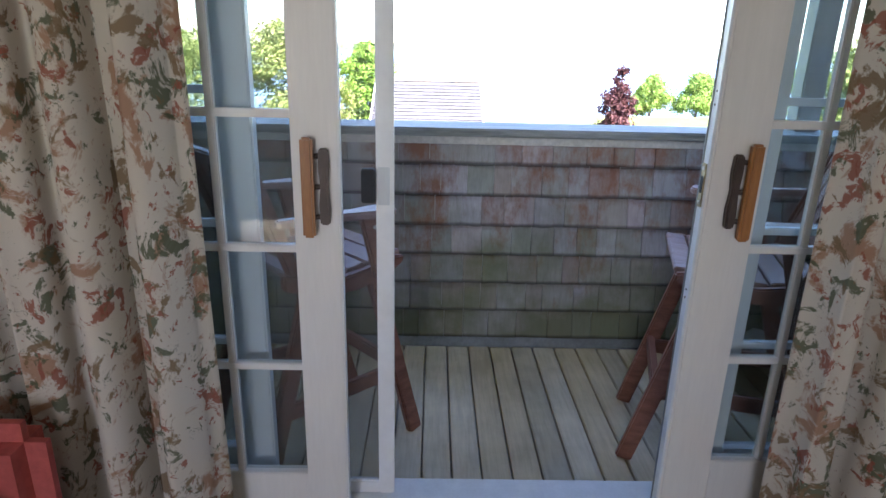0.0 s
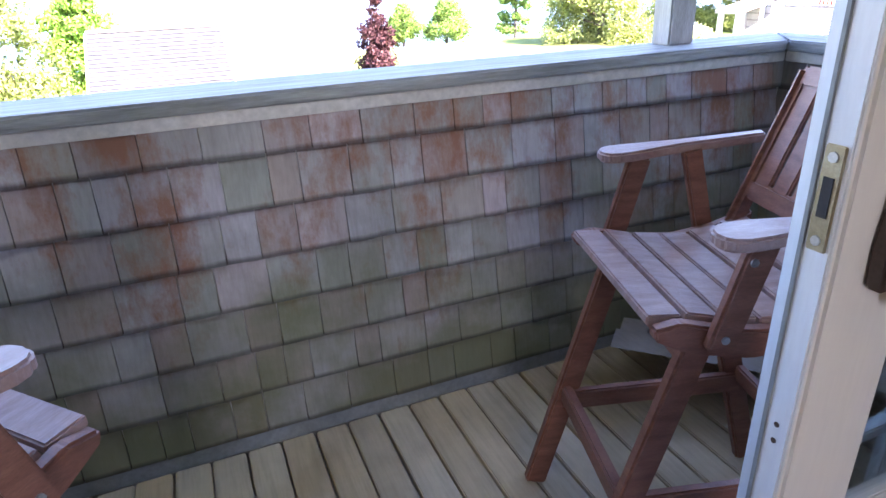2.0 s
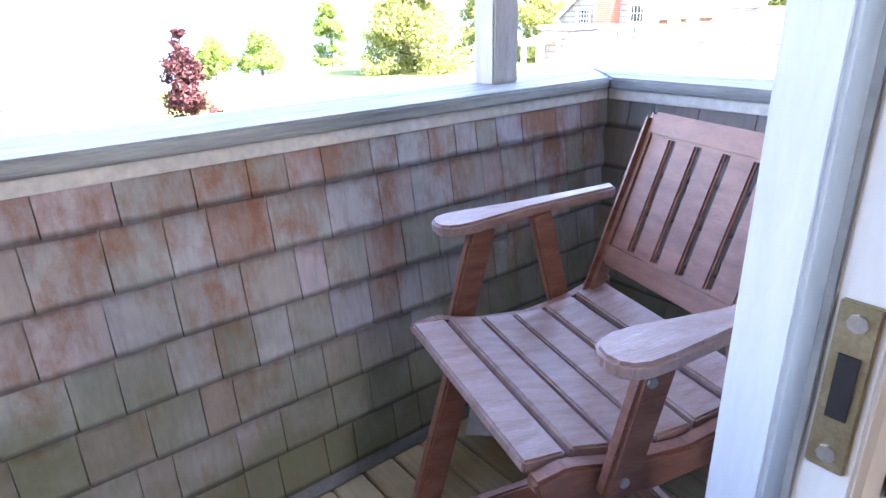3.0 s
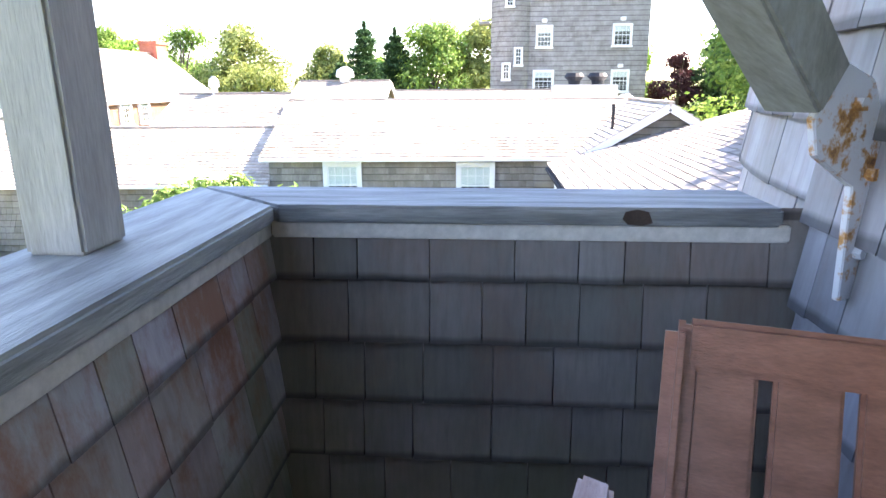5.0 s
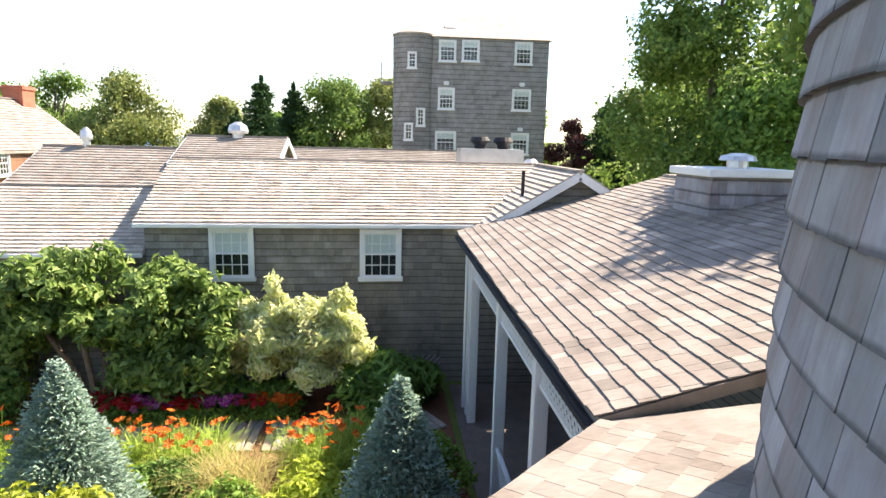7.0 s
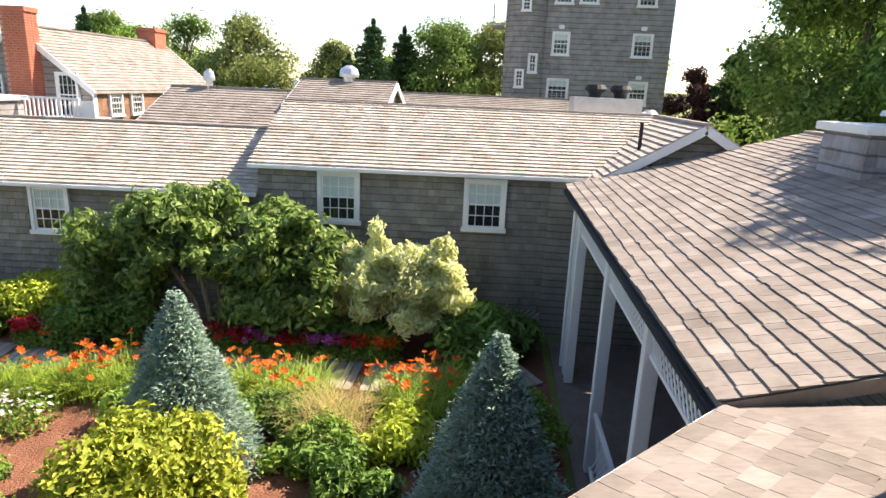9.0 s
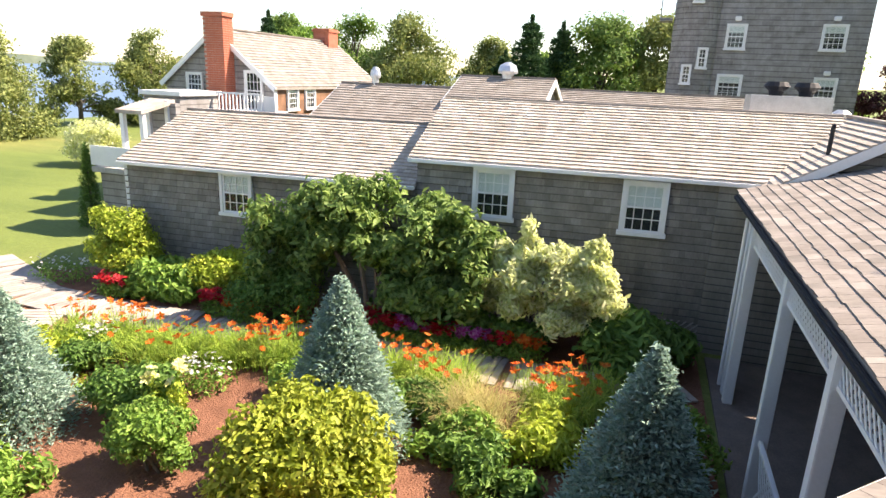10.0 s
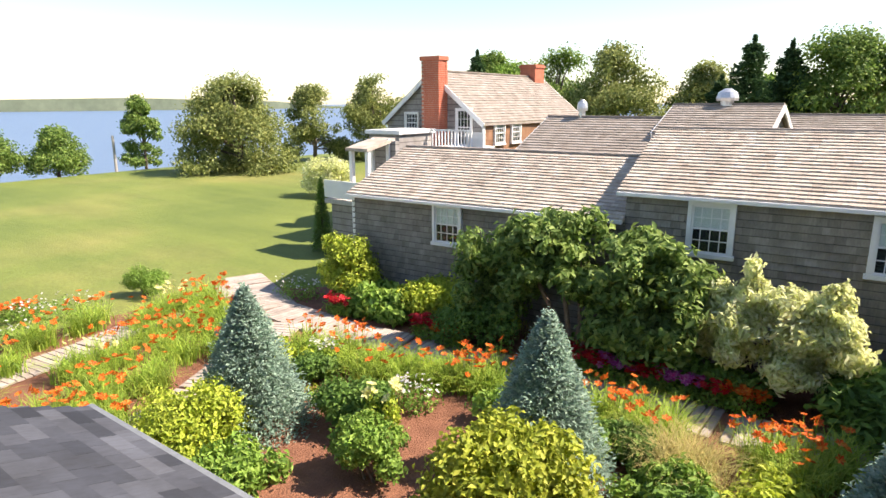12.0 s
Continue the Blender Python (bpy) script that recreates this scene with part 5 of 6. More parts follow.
for y, z in ((-3.2, 6.02 - 1.9), (-3.2, 2.15), (0.2, 4.08)):
    lamp = thing("wall_lamp", "small white floodlight on the tower wall", "lamp", pose(TX - 0.1, y, z))
    part("head", box(-0.1, 0.1, -0.11, 0.11, -0.08, 0.08, 0.02), M_WHITE, lamp)
balc = part("balcony", box(CT.x - 0.3, CT.x + 0.6, CT.y + 1.0, CT.y + 1.5, 4.0, 4.12), M_TOWER, tower)
for i in range(6):
    part("baluster", box(CT.x - 0.3 + 0.15 * i, CT.x - 0.26 + 0.15 * i, CT.y + 1.46, CT.y + 1.5, 4.12, 4.95), M_TOWER, balc)

# grey roof seen over the rail
M_GREY_ROOF = shingle_mat("grey roof shingles", [(0.055, 0.055, 0.062), (0.08, 0.08, 0.09), (0.065, 0.065, 0.072)], "island", grain=(9, 40, 9))
out = gable_block("neighbour_house", pose(-1.05, 15.6, 0), 2.6, 5.0, -3.3, -0.75, 0.62, M_TOWER, "grey shingled neighbouring roof beyond the balcony", seed=151, roof_mat=M_GREY_ROOF)

# ---------------------------------------------------------------- planting


def leaf_cloud(blobs, count, size, seed, shell=0.45, droop=0.25, long=1.0, gap=0.0, floor=-99, fold=0.25):
    """Corners and faces of many small folded leaves in soft blobs (cx, cy, cz, rx, ry, rz)."""
    rng = np.random.default_rng(seed)
    vol = np.array([b[3] * b[4] + b[4] * b[5] + b[3] * b[5] for b in blobs])
    pick = rng.choice(len(blobs), int(count * (1.6 if gap else 1.1)), p=vol / vol.sum())
    B = np.array(blobs, float)[pick]
    d = rng.normal(size=(len(pick), 3))
    d /= np.linalg.norm(d, axis=1)[:, None]
    r = shell + (1 - shell) * rng.random(len(pick)) ** 0.6
    r *= 1 + 0.10 * np.sin(7 * d[:, 0] + pick) * np.cos(6 * d[:, 1] + 2 * pick) + 0.13 * rng.normal(size=len(pick))
    p = B[:, :3] + d * r[:, None] * B[:, 3:]
    if gap:
        f = np.sin(p[:, 0] * 2.7 / gap + seed) + np.sin(p[:, 1] * 2.3 / gap + 1.3 * seed) + np.sin(p[:, 2] * 3.1 / gap)
        keep = f > -1.05
        p, d = p[keep], d[keep]
    keep = p[:, 2] > floor
    p, d = p[keep][:count], d[keep][:count]
    n = len(p)
    nrm = d * 0.8 + rng.normal(size=(n, 3)) * 0.55 + np.array([0, 0, 0.35])
    nrm /= np.linalg.norm(nrm, axis=1)[:, None]
    a = np.cross(nrm, rng.normal(size=(n, 3)))
    a[:, 2] -= droop
    a /= np.linalg.norm(a, axis=1)[:, None]
    b = np.cross(nrm, a)
    b /= np.linalg.norm(b, axis=1)[:, None]
    s = (size * rng.uniform(0.6, 1.3, n))[:, None]
    la, lb = a * s * long, b * s * 0.55
    up = nrm * s * fold
    quad = np.stack([p - la * 0.5, p + lb * 0.5 + up, p + la * 0.5, p - lb * 0.5 + up], 1).reshape(-1, 3)
    k = np.arange(n)[:, None] * 4
    tri = np.concatenate([k + [0, 1, 2], k + [0, 2, 3]], 1).reshape(-1, 3)
    return quad, tri


def cloud_mesh(name, quad, tri, mat, parent, label=""):
    me = bpy.data.meshes.new(name)
    me.vertices.add(len(quad))
    me.vertices.foreach_set("co", np.ascontiguousarray(quad, dtype=np.float32).ravel())
    me.loops.add(len(tri) * 3)
    me.loops.foreach_set("vertex_index", np.ascontiguousarray(tri, dtype=np.int32).ravel())
    me.polygons.add(len(tri))
    me.polygons.foreach_set("loop_start", np.arange(0, len(tri) * 3, 3, dtype=np.int32))
    me.update(calc_edges=True)
    me.materials.append(mat)
    ob = new(name, me)
    ob.parent = parent
    return tagged(ob, label)


L_DARK = leaf_mat("dark green leaves", (0.085, 0.18, 0.042), (0.15, 0.28, 0.06), (0.25, 0.40, 0.095))
L_VIBURNUM = leaf_mat("viburnum leaves", (0.11, 0.19, 0.055), (0.21, 0.32, 0.085), (0.37, 0.48, 0.15), 0.42)
L_MID = leaf_mat("mid green leaves", (0.131, 0.251, 0.044), (0.219, 0.372, 0.065), (0.350, 0.504, 0.110))
L_LIME = leaf_mat("lime leaves", (0.290, 0.388, 0.049), (0.446, 0.542, 0.068), (0.640, 0.698, 0.116))
L_GOLD = leaf_mat("golden leaves", (0.24, 0.31, 0.036), (0.38, 0.44, 0.055), (0.58, 0.60, 0.10))
L_PALE = leaf_mat("cream-edged leaves", (0.58, 0.63, 0.24), (0.82, 0.85, 0.46), (0.90, 0.90, 0.62), 0.42)
L_BLUE = leaf_mat("blue spruce needles", (0.25, 0.38, 0.31), (0.33, 0.46, 0.38), (0.40, 0.53, 0.445), 0.3, 0.9)
L_COPPER = leaf_mat("copper leaves", (0.051, 0.020, 0.025), (0.086, 0.032, 0.037), (0.122, 0.051, 0.051))
L_TREE = leaf_mat("tree leaves", (0.101, 0.191, 0.045), (0.191, 0.304, 0.068), (0.315, 0.416, 0.112))
L_OLIVE = leaf_mat("olive tree leaves", (0.160, 0.213, 0.064), (0.276, 0.319, 0.106), (0.404, 0.425, 0.149))
L_FIR = leaf_mat("fir needles", (0.039, 0.085, 0.039), (0.064, 0.139, 0.060), (0.116, 0.203, 0.085), 0.15)
L_STRAP = leaf_mat("strap leaves", (0.194, 0.330, 0.049), (0.330, 0.475, 0.068), (0.504, 0.620, 0.116))
L_TAN = leaf_mat("tan plumes", (0.439, 0.357, 0.146), (0.585, 0.488, 0.211), (0.406, 0.423, 0.130))
F_ORANGE = leaf_mat("orange petals", (0.62, 0.09, 0.012), (0.72, 0.15, 0.02), (0.75, 0.26, 0.04), 0.3)
F_RED = leaf_mat("red petals", (0.50, 0.015, 0.02), (0.62, 0.03, 0.04), (0.55, 0.04, 0.06), 0.3)
F_PINK = leaf_mat("magenta petals", (0.50, 0.05, 0.28), (0.60, 0.12, 0.45), (0.66, 0.30, 0.55), 0.3)
F_WHITE = leaf_mat("white petals", (0.70, 0.70, 0.66), (0.78, 0.76, 0.74), (0.74, 0.68, 0.74), 0.3)
F_YELLOW = leaf_mat("pale yellow petals", (0.72, 0.66, 0.20), (0.78, 0.74, 0.34), (0.80, 0.78, 0.45), 0.3)


def stems(base, blobs, r, seed, n=5):
    rng = random.Random(seed)
    bm = bmesh.new()
    for i in range(n):
        b = rng.choice(blobs)
        p0 = Vector(base) + Vector((rng.uniform(-0.1, 0.1), rng.uniform(-0.1, 0.1), 0))
        p2 = Vector(b[:3])
        p1 = p0.lerp(p2, 0.5) + Vector((rng.uniform(-0.1, 0.1), rng.uniform(-0.1, 0.1), 0.1))
        tube([p0, p1, p2], [r, r * 0.7, r * 0.35], 6, bm)
    return bm


def shrub(name, label, base, blobs, count, size, mat, seed, category="shrub", r=0.02, inner=None, **kw):
    """A shrub: woody stems and a leafy crown; blobs are given from its base."""
    t = thing(name, label, category, pose(*base))
    tagged(part("stem_cluster", stems((0, 0, 0), blobs, r, seed), M_BARK, t), kind="stuff")
    q, f = leaf_cloud(blobs, count, size, seed, **kw)
    tagged(cloud_mesh("crown", q, f, mat, t), kind="stuff")
    return t


def clumps(rx, ry, z0, z1, n, seed, r=(0.3, 0.45)):
    """Blobs scattered through a rounded mass, wide below and narrower above."""
    rng = random.Random(seed)
    out = []
    for i in range(n):
        a, h = rng.uniform(0, 6.283), rng.random()
        k = math.sqrt(rng.random()) * (1 - 0.45 * h * h)
        s = rng.uniform(*r)
        out.append((math.cos(a) * rx * k, math.sin(a) * ry * k, z0 + (z1 - z0) * h, s * rx, s * ry, s * max(0.9 * min(rx, ry), 0.5 * (z1 - z0))))
    return out


G = GZ + 0.03
# large viburnum before the wing wall
def viburnum():
    """An open multi-stemmed shrub: a lumpy spreading canopy on bare leaning trunks, with skirts at both sides."""
    rng = random.Random(77)
    blobs = []
    for i in range(110):
        v = rng.uniform(-1, 1)
        a = rng.uniform(0, 6.283)
        k = math.sqrt(rng.random())
        top = 2.6 - 0.5 * abs(v) ** 2.5 + 0.16 * math.sin(7 * v) + rng.uniform(-0.2, 0.08)
        z = top - rng.random() ** 1.4 * 1.1
        s = rng.uniform(0.2, 0.36)
        blobs.append((math.cos(a) * 0.75 * k, 2.05 * v, z, s * 1.05, s * 1.25, s * 0.8))
    for y0, y1, z1, n in ((-2.15, -0.45, 2.0, 52), (1.0, 2.1, 1.6, 20)):
        for i in range(n):
            s = rng.uniform(0.2, 0.34)
            blobs.append((rng.uniform(-0.65, 0.4), rng.uniform(y0, y1), rng.uniform(0.5, z1), s, s * 1.2, s * 0.85))
    t = thing("viburnum", "large dark green multi-stemmed shrub before the wing wall", "shrub", pose(12.78, 7.55, G))
    for i, (y, top) in enumerate(((-0.35, -0.9), (0.05, 0.35), (0.3, 1.2), (-0.1, -0.1))):
        part("trunk", tube([(-0.1, y * 0.4, 0), (-0.25 + 0.1 * i, y, 0.75), (-0.1, (y + top) / 2, 1.5), (0, top, 2.2)], [0.065, 0.05, 0.04, 0.015], 8), M_TRUNK, t)
    q, f = leaf_cloud(blobs, 27000, 0.135, 21, shell=0.3, gap=0.4, long=1.25, fold=0.2)
    tagged(cloud_mesh("crown", q, f, L_VIBURNUM, t), kind="stuff")


M_TRUNK = plain("pale brown bark", (0.16, 0.11, 0.08), (0.28, 0.2, 0.15), 9, 0.9, stretch=(3, 3, 1), relief=0.6, dist=0.02)
viburnum()
rd = random.Random(91)
dog = []
for i in range(62):
    v, k = rd.uniform(-1, 1), rd.random()
    dog.append((rd.uniform(-0.5, 0.45), 1.12 * v, 0.75 + k * (1.05 - 0.3 * v * v), rd.uniform(0.22, 0.36), rd.uniform(0.24, 0.38), rd.uniform(0.2, 0.3)))
for y, h in ((0.42, 0.62), (-0.72, 0.52), (-0.15, 0.25), (0.85, 0.2)):
    dog += [(rd.uniform(-0.1, 0.1), y + rd.uniform(-0.12, 0.12), 1.65 + h * i / 5, 0.27 - 0.025 * i, 0.3 - 0.03 * i, 0.2) for i in range(6)]
shrub("variegated_dogwood", "cream and green variegated shrub by the wall", (12.93, 4.25, G), dog, 26000, 0.092, L_PALE, 22, r=0.03, shell=0.35, long=1.5, gap=0.3)
shrub("golden_shrub", "rounded yellow-green golden barberry in mulch", (7.68, 6.0, G), clumps(0.8, 0.86, 0.35, 1.22, 60, 8, (0.27, 0.40)), 17000, 0.09, L_GOLD, 23, shell=0.7)
shrub("hydrangea", "tall lime-green shrub with a yellow flower head", (12.9, 13.5, G), clumps(0.6, 0.85, 0.5, 1.5, 20, 9, (0.42, 0.58)), 10000, 0.09, L_LIME, 24)
shrub("hosta_bed", "broad light green hostas along the path", (12.6, 12.3, G), clumps(0.55, 1.2, 0.2, 0.6, 24, 10, (0.35, 0.5)), 5200, 0.16, L_MID, 25, category="plant", long=1.3)
shrub("goldenrod", "yellow-green leafy perennials before the wing wall", (12.9, 10.7, G), clumps(0.55, 1.6, 0.25, 0.85, 28, 11, (0.35, 0.5)), 9500, 0.10, L_LIME, 26, category="plant")
shrub("dark_peony", "low dark green bush at the path edge", (12.3, 9.3, G), clumps(0.6, 0.85, 0.3, 0.9, 18, 12, (0.42, 0.55)), 7000, 0.08, L_DARK, 27)
shrub("peony", "dark green leafy bush in the mulch", (8.5, 9.1, G), clumps(0.48, 0.55, 0.25, 0.65, 18, 13, (0.42, 0.55)), 6000, 0.085, L_DARK, 28)
shrub("rose_bush", "small green bush with bare soil round it", (7.7, 8.05, G), clumps(0.42, 0.5, 0.25, 0.75, 16, 14, (0.4, 0.55)), 5000, 0.075, L_MID, 29)
shrub("spirea", "low lime-green spirea by the path", (6.75, 10.6, G), clumps(0.7, 0.9, 0.25, 0.75, 24, 15, (0.4, 0.5)), 10000, 0.07, L_LIME, 30)
shrub("boxwood", "round pale green box ball on the lawn edge", (10.2, 18.2, G), clumps(0.42, 0.45, 0.3, 0.6, 14, 16, (0.5, 0.6)), 6000, 0.05, L_MID, 31, shell=0.7)
shrub("fern_bed", "dark green ferns in the shade beside the porch", (12.9, 2.7, G), clumps(0.8, 1.0, 0.2, 0.75, 22, 17, (0.35, 0.5)), 8000, 0.13, L_DARK, 32, category="plant", long=1.8)
shrub("shade_hosta", "dark broad-leaved plants under the shrubs", (12.75, 5.7, G), clumps(0.4, 1.8, 0.15, 0.6, 26, 18, (0.3, 0.4)), 6500, 0.13, L_DARK, 33, category="plant")
shrub("azalea", "low green shrub beside the porch steps", (10.2, 2.2, G), clumps(0.5, 0.6, 0.2, 0.7, 12, 19), 3200, 0.08, L_MID, 34)
shrub("white_shrub", "pale rounded flowering shrub on the lawn", (24.6, 26.8, G), clumps(0.9, 1.2, 0.6, 1.8, 18, 20, (0.45, 0.6)), 7500, 0.13, L_PALE, 35)
shrub("low_juniper", "small yellow ground-cover mound in the bed", (8.9, 10.1, G), clumps(0.3, 0.5, 0.05, 0.2, 8, 22), 1200, 0.06, L_GOLD, 36)


def spruce(name, label, x, y, h, r, mat, seed, tiers=22, leaf=0.075, lean=0.0, per=150, category="spruce", spread=(0.85, 1.12), flat=0.45, bow=0.78):
    """A dense cone of short upswept sprays in tiers round a stem."""
    t = thing(name, label, category, pose(x, y, G, lean))
    part("trunk", tube([(0, 0, 0), (0, 0, h * 0.55), (0, 0, h * 0.98)], [0.05 * r / 0.8 + 0.02, 0.035, 0.008], 7), M_BARK, t)
    rng = np.random.default_rng(seed)
    P, D = [], []
    for k in range(tiers):
        f = k / (tiers - 1)
        rad = r * (1 - f) ** bow + 0.02
        sprays = max(5, int(6 + 20 * (1 - f)))
        a0 = rng.uniform(0, 6.28)
        for s in range(sprays):
            a = a0 + 6.283 * s / sprays + rng.normal() * 0.1
            R = rad * rng.uniform(*spread)
            m = int(per * (0.35 + 0.65 * R / r) / sprays * 3)
            u = rng.random(m) ** 0.6
            w = rng.normal(size=m) * (0.04 + R * 0.16)
            px = math.cos(a) * u * R - math.sin(a) * w
            py = math.sin(a) * u * R + math.cos(a) * w
            pz = 0.06 + f * h * 0.97 + 0.10 * u * R - 0.22 * u * u * R + rng.normal(size=m) * (0.02 + flat * h / tiers) + 0.02
            P.append(np.stack([px, py, np.maximum(pz, 0.02)], 1))
            D.append(np.stack([np.cos(a) + rng.normal(size=m) * 0.5, np.sin(a) + rng.normal(size=m) * 0.5, 0.35 + rng.normal(size=m) * 0.4], 1))
    p, a = np.concatenate(P), np.concatenate(D)
    n = len(p)
    a /= np.linalg.norm(a, axis=1)[:, None]
    nr = rng.normal(size=(n, 3)) * 0.4 + [0, 0, 1]
    b = np.cross(nr, a)
    b /= np.linalg.norm(b, axis=1)[:, None]
    s = (leaf * rng.uniform(0.7, 1.3, n))[:, None]
    up = np.cross(a, b) * s * 0.2
    quad = np.stack([p - a * s * 0.5, p + b * s * 0.22 + up, p + a * s * 0.6, p - b * s * 0.22 + up], 1).reshape(-1, 3)
    k = np.arange(n)[:, None] * 4
    cloud_mesh("crown", quad, np.concatenate([k + [0, 1, 2], k + [0, 2, 3]], 1).reshape(-1, 3), mat, t)
    return t


spruce("blue_spruce", "dense conical blue-green dwarf spruce in mulch", 9.05, 6.24, 2.2, 0.93, L_BLUE, 41, 34, 0.062, per=400)
spruce("blue_spruce", "broad conical blue-green dwarf spruce by the path", 7.75, 10.55, 2.08, 0.92, L_BLUE, 42, 34, 0.062, per=420)
spruce("blue_spruce", "shaded conical blue spruce beside the porch", 8.52, 2.53, 2.18, 0.92, L_BLUE, 43, 34, 0.062, per=380)
spruce("cypress", "narrow dark green columnar cypress on the lawn", 16.4, 18.3, 2.3, 0.36, L_DARK, 44, 20, per=90, category="cypress")


def straps(n, length, seed, spread=0.35, w=0.022):
    """Arching grass-like blades round one point."""
    rng = np.random.default_rng(seed)
    V, F = [], []
    for i in range(n):
        a, L, out_ = rng.uniform(0, 6.283), length * rng.uniform(0.7, 1.25), rng.uniform(0.5, 1.3)
        bx, by = rng.normal(size=2) * spread * 0.35
        side = np.array([-math.sin(a), math.cos(a), 0]) * w * 0.5
        k = len(V)
        for j in range(5):
            f = j / 4
            c = np.array([bx + math.cos(a) * out_ * L * f * f * 0.75, by + math.sin(a) * out_ * L * f * f * 0.75, L * (f - 0.42 * f ** 2.2 * out_)])
            ww = side * (1 - f * 0.85)
            V += [tuple(c + ww), tuple(c - ww)]
            if j:
                F.append((k + 2 * j - 2, k + 2 * j - 1, k + 2 * j + 1, k + 2 * j))
    return V, F


def flower_heads(n, rx, ry, z, size, seed):
    """Open six-petalled flowers on one level."""
    rng = np.random.default_rng(seed)
    V, F = [], []
    for i in range(n):
        a, k = rng.uniform(0, 6.283), math.sqrt(rng.random())
        c = np.array([math.cos(a) * rx * k, math.sin(a) * ry * k, z * rng.uniform(0.8, 1.15)])
        tilt = rng.normal(size=3) * 0.45 + [0, 0, 1]
        tilt /= np.linalg.norm(tilt)
        e = np.cross(tilt, [1, 0.3, 0])
        e /= np.linalg.norm(e)
        g = np.cross(tilt, e)
        s = size * rng.uniform(0.7, 1.2)
        for p in range(6):
            q = p * math.pi / 3
            d, o = e * math.cos(q) + g * math.sin(q), e * -math.sin(q) + g * math.cos(q)
            b = len(V)
            V += [tuple(c), tuple(c + d * s * 0.6 + o * s * 0.3 + tilt * s * 0.35), tuple(c + d * s + tilt * s * 0.3), tuple(c + d * s * 0.6 - o * s * 0.3 + tilt * s * 0.35)]
            F.append((b, b + 1, b + 2, b + 3))
    return V, F


def daylily(x, y, seed, scale=1.0, flowers=12, petals=None, label="arching green daylily clump with orange flowers", r=0.45, blades=420, tall=0.6, name="daylily"):
    t = thing(name, label, "flower", pose(x, y, G, 0, 0, seed * 37 % 360), "daylilies")
    V, F = [], []
    rng = random.Random(seed)
    for k in range(5):
        ox, oy = rng.uniform(-r, r) * scale * 0.8, rng.uniform(-r, r) * scale * 0.8
        v, f = straps(blades // 5, tall * scale, seed * 7 + k)
        o = len(V)
        V += [(a + ox, b + oy, c) for a, b, c in v]
        F += [tuple(i + o for i in q) for q in f]
    raw("leaves", V, F, L_STRAP, t)
    if flowers:
        V, F = flower_heads(flowers, r * 1.15 * scale, r * 1.15 * scale, tall * 1.1 * scale, 0.075, seed)
        tagged(raw("bloom_mass", V, F, petals or F_ORANGE, t), kind="stuff")
        bm = bmesh.new()
        for i in range(0, len(V), 24):
            c = Vector(V[i])
            tube([(c.x * 0.7, c.y * 0.7, 0.0), c], [0.005, 0.004], 4, bm)
        tagged(part("stalk_cluster", bm, L_STRAP, t), kind="stuff")
    return t


spots = [(8.9, 14.5), (8.3, 13.7), (9.5, 14.0), (9.0, 13.2), (9.7, 15.2), (8.6, 15.0), (10.3, 15.4), (10.6, 16.1), (7.6, 14.6), (7.0, 14.2), (6.7, 13.2), (7.4, 13.1), (6.2, 12.4), (7.2, 16.6), (8.2, 16.9),
         (10.2, 12.0), (10.4, 11.2), (10.0, 10.4), (10.3, 9.6), (9.8, 9.9), (9.2, 16.0), (9.9, 16.3), (5.2, 14.0), (10.6, 8.9), (10.9, 8.2), (10.5, 8.4), (10.9, 6.1), (11.1, 5.4), (10.6, 5.6), (10.7, 6.7), (11.1, 4.0), (11.3, 3.4), (10.8, 3.5), (6.0, 11.6), (5.6, 12.6), (6.1, 15.9)]
for i, (x, y) in enumerate(spots):
    few = i in (19, 20, 27, 29)
    daylily(x, y, 200 + i, 0.9 + 0.2 * ((i * 7) % 5) / 5, 5 if few else 11 + (i * 5) % 9, F_YELLOW if i in (9, 21) else F_ORANGE,
            "arching green daylily clump with " + ("pale yellow" if i in (9, 21) else "few orange" if few else "orange") + " flowers")
low = [(9.55, 4.9, 0.5), (9.7, 3.7, 0.55), (9.0, 4.3, 0.5), (10.15, 7.4, 0.5), (9.9, 6.3, 0.5), (10.0, 5.65, 0.42), (8.3, 11.6, 0.5), (9.2, 11.7, 0.5), (9.3, 10.9, 0.42), (6.7, 9.4, 0.5), (6.2, 10.3, 0.5), (7.4, 4.3, 0.5)]
for i, (x, y, r) in enumerate(low):
    shrub("ground_cover", ("low green perennial clump in the mulch", "low lime-green perennial clump in the mulch", "low dark green perennial clump in the mulch")[i % 3], (x, y, G), clumps(r, r * 1.15, 0.08, 0.36, 12, 500 + i, (0.36, 0.52)), 2600, 0.085, (L_MID, L_LIME, L_DARK)[i % 3], 520 + i, category="plant", r=0.008, long=1.4)
for i, (x, y) in enumerate([(10.25, 4.75), (9.95, 4.5), (10.1, 5.0)]):
    t = thing("ornamental_grass", "tan feathery ornamental grass tuft", "grass", pose(x, y, G), "grass tufts")
    v, f = straps(320, 0.75, 300 + i, 0.5, 0.014)
    raw("blades", v, f, L_TAN, t)


def bedding(name, label, x, y, rx, ry, n, mat, seed, z=0.3, size=0.06, leaves=L_MID):
    t = thing(name, label, "flower", pose(x, y, G), "bedding flowers")
    q, f = leaf_cloud([(0, 0, z * 0.4, rx, ry, z * 0.55)], int(n * 9), 0.07, seed, floor=0.0)
    cloud_mesh("leaves", q, f, leaves, t)
    v, f = flower_heads(n, rx, ry, z, size, seed)
    tagged(raw("bloom_mass", v, f, mat, t), kind="stuff")


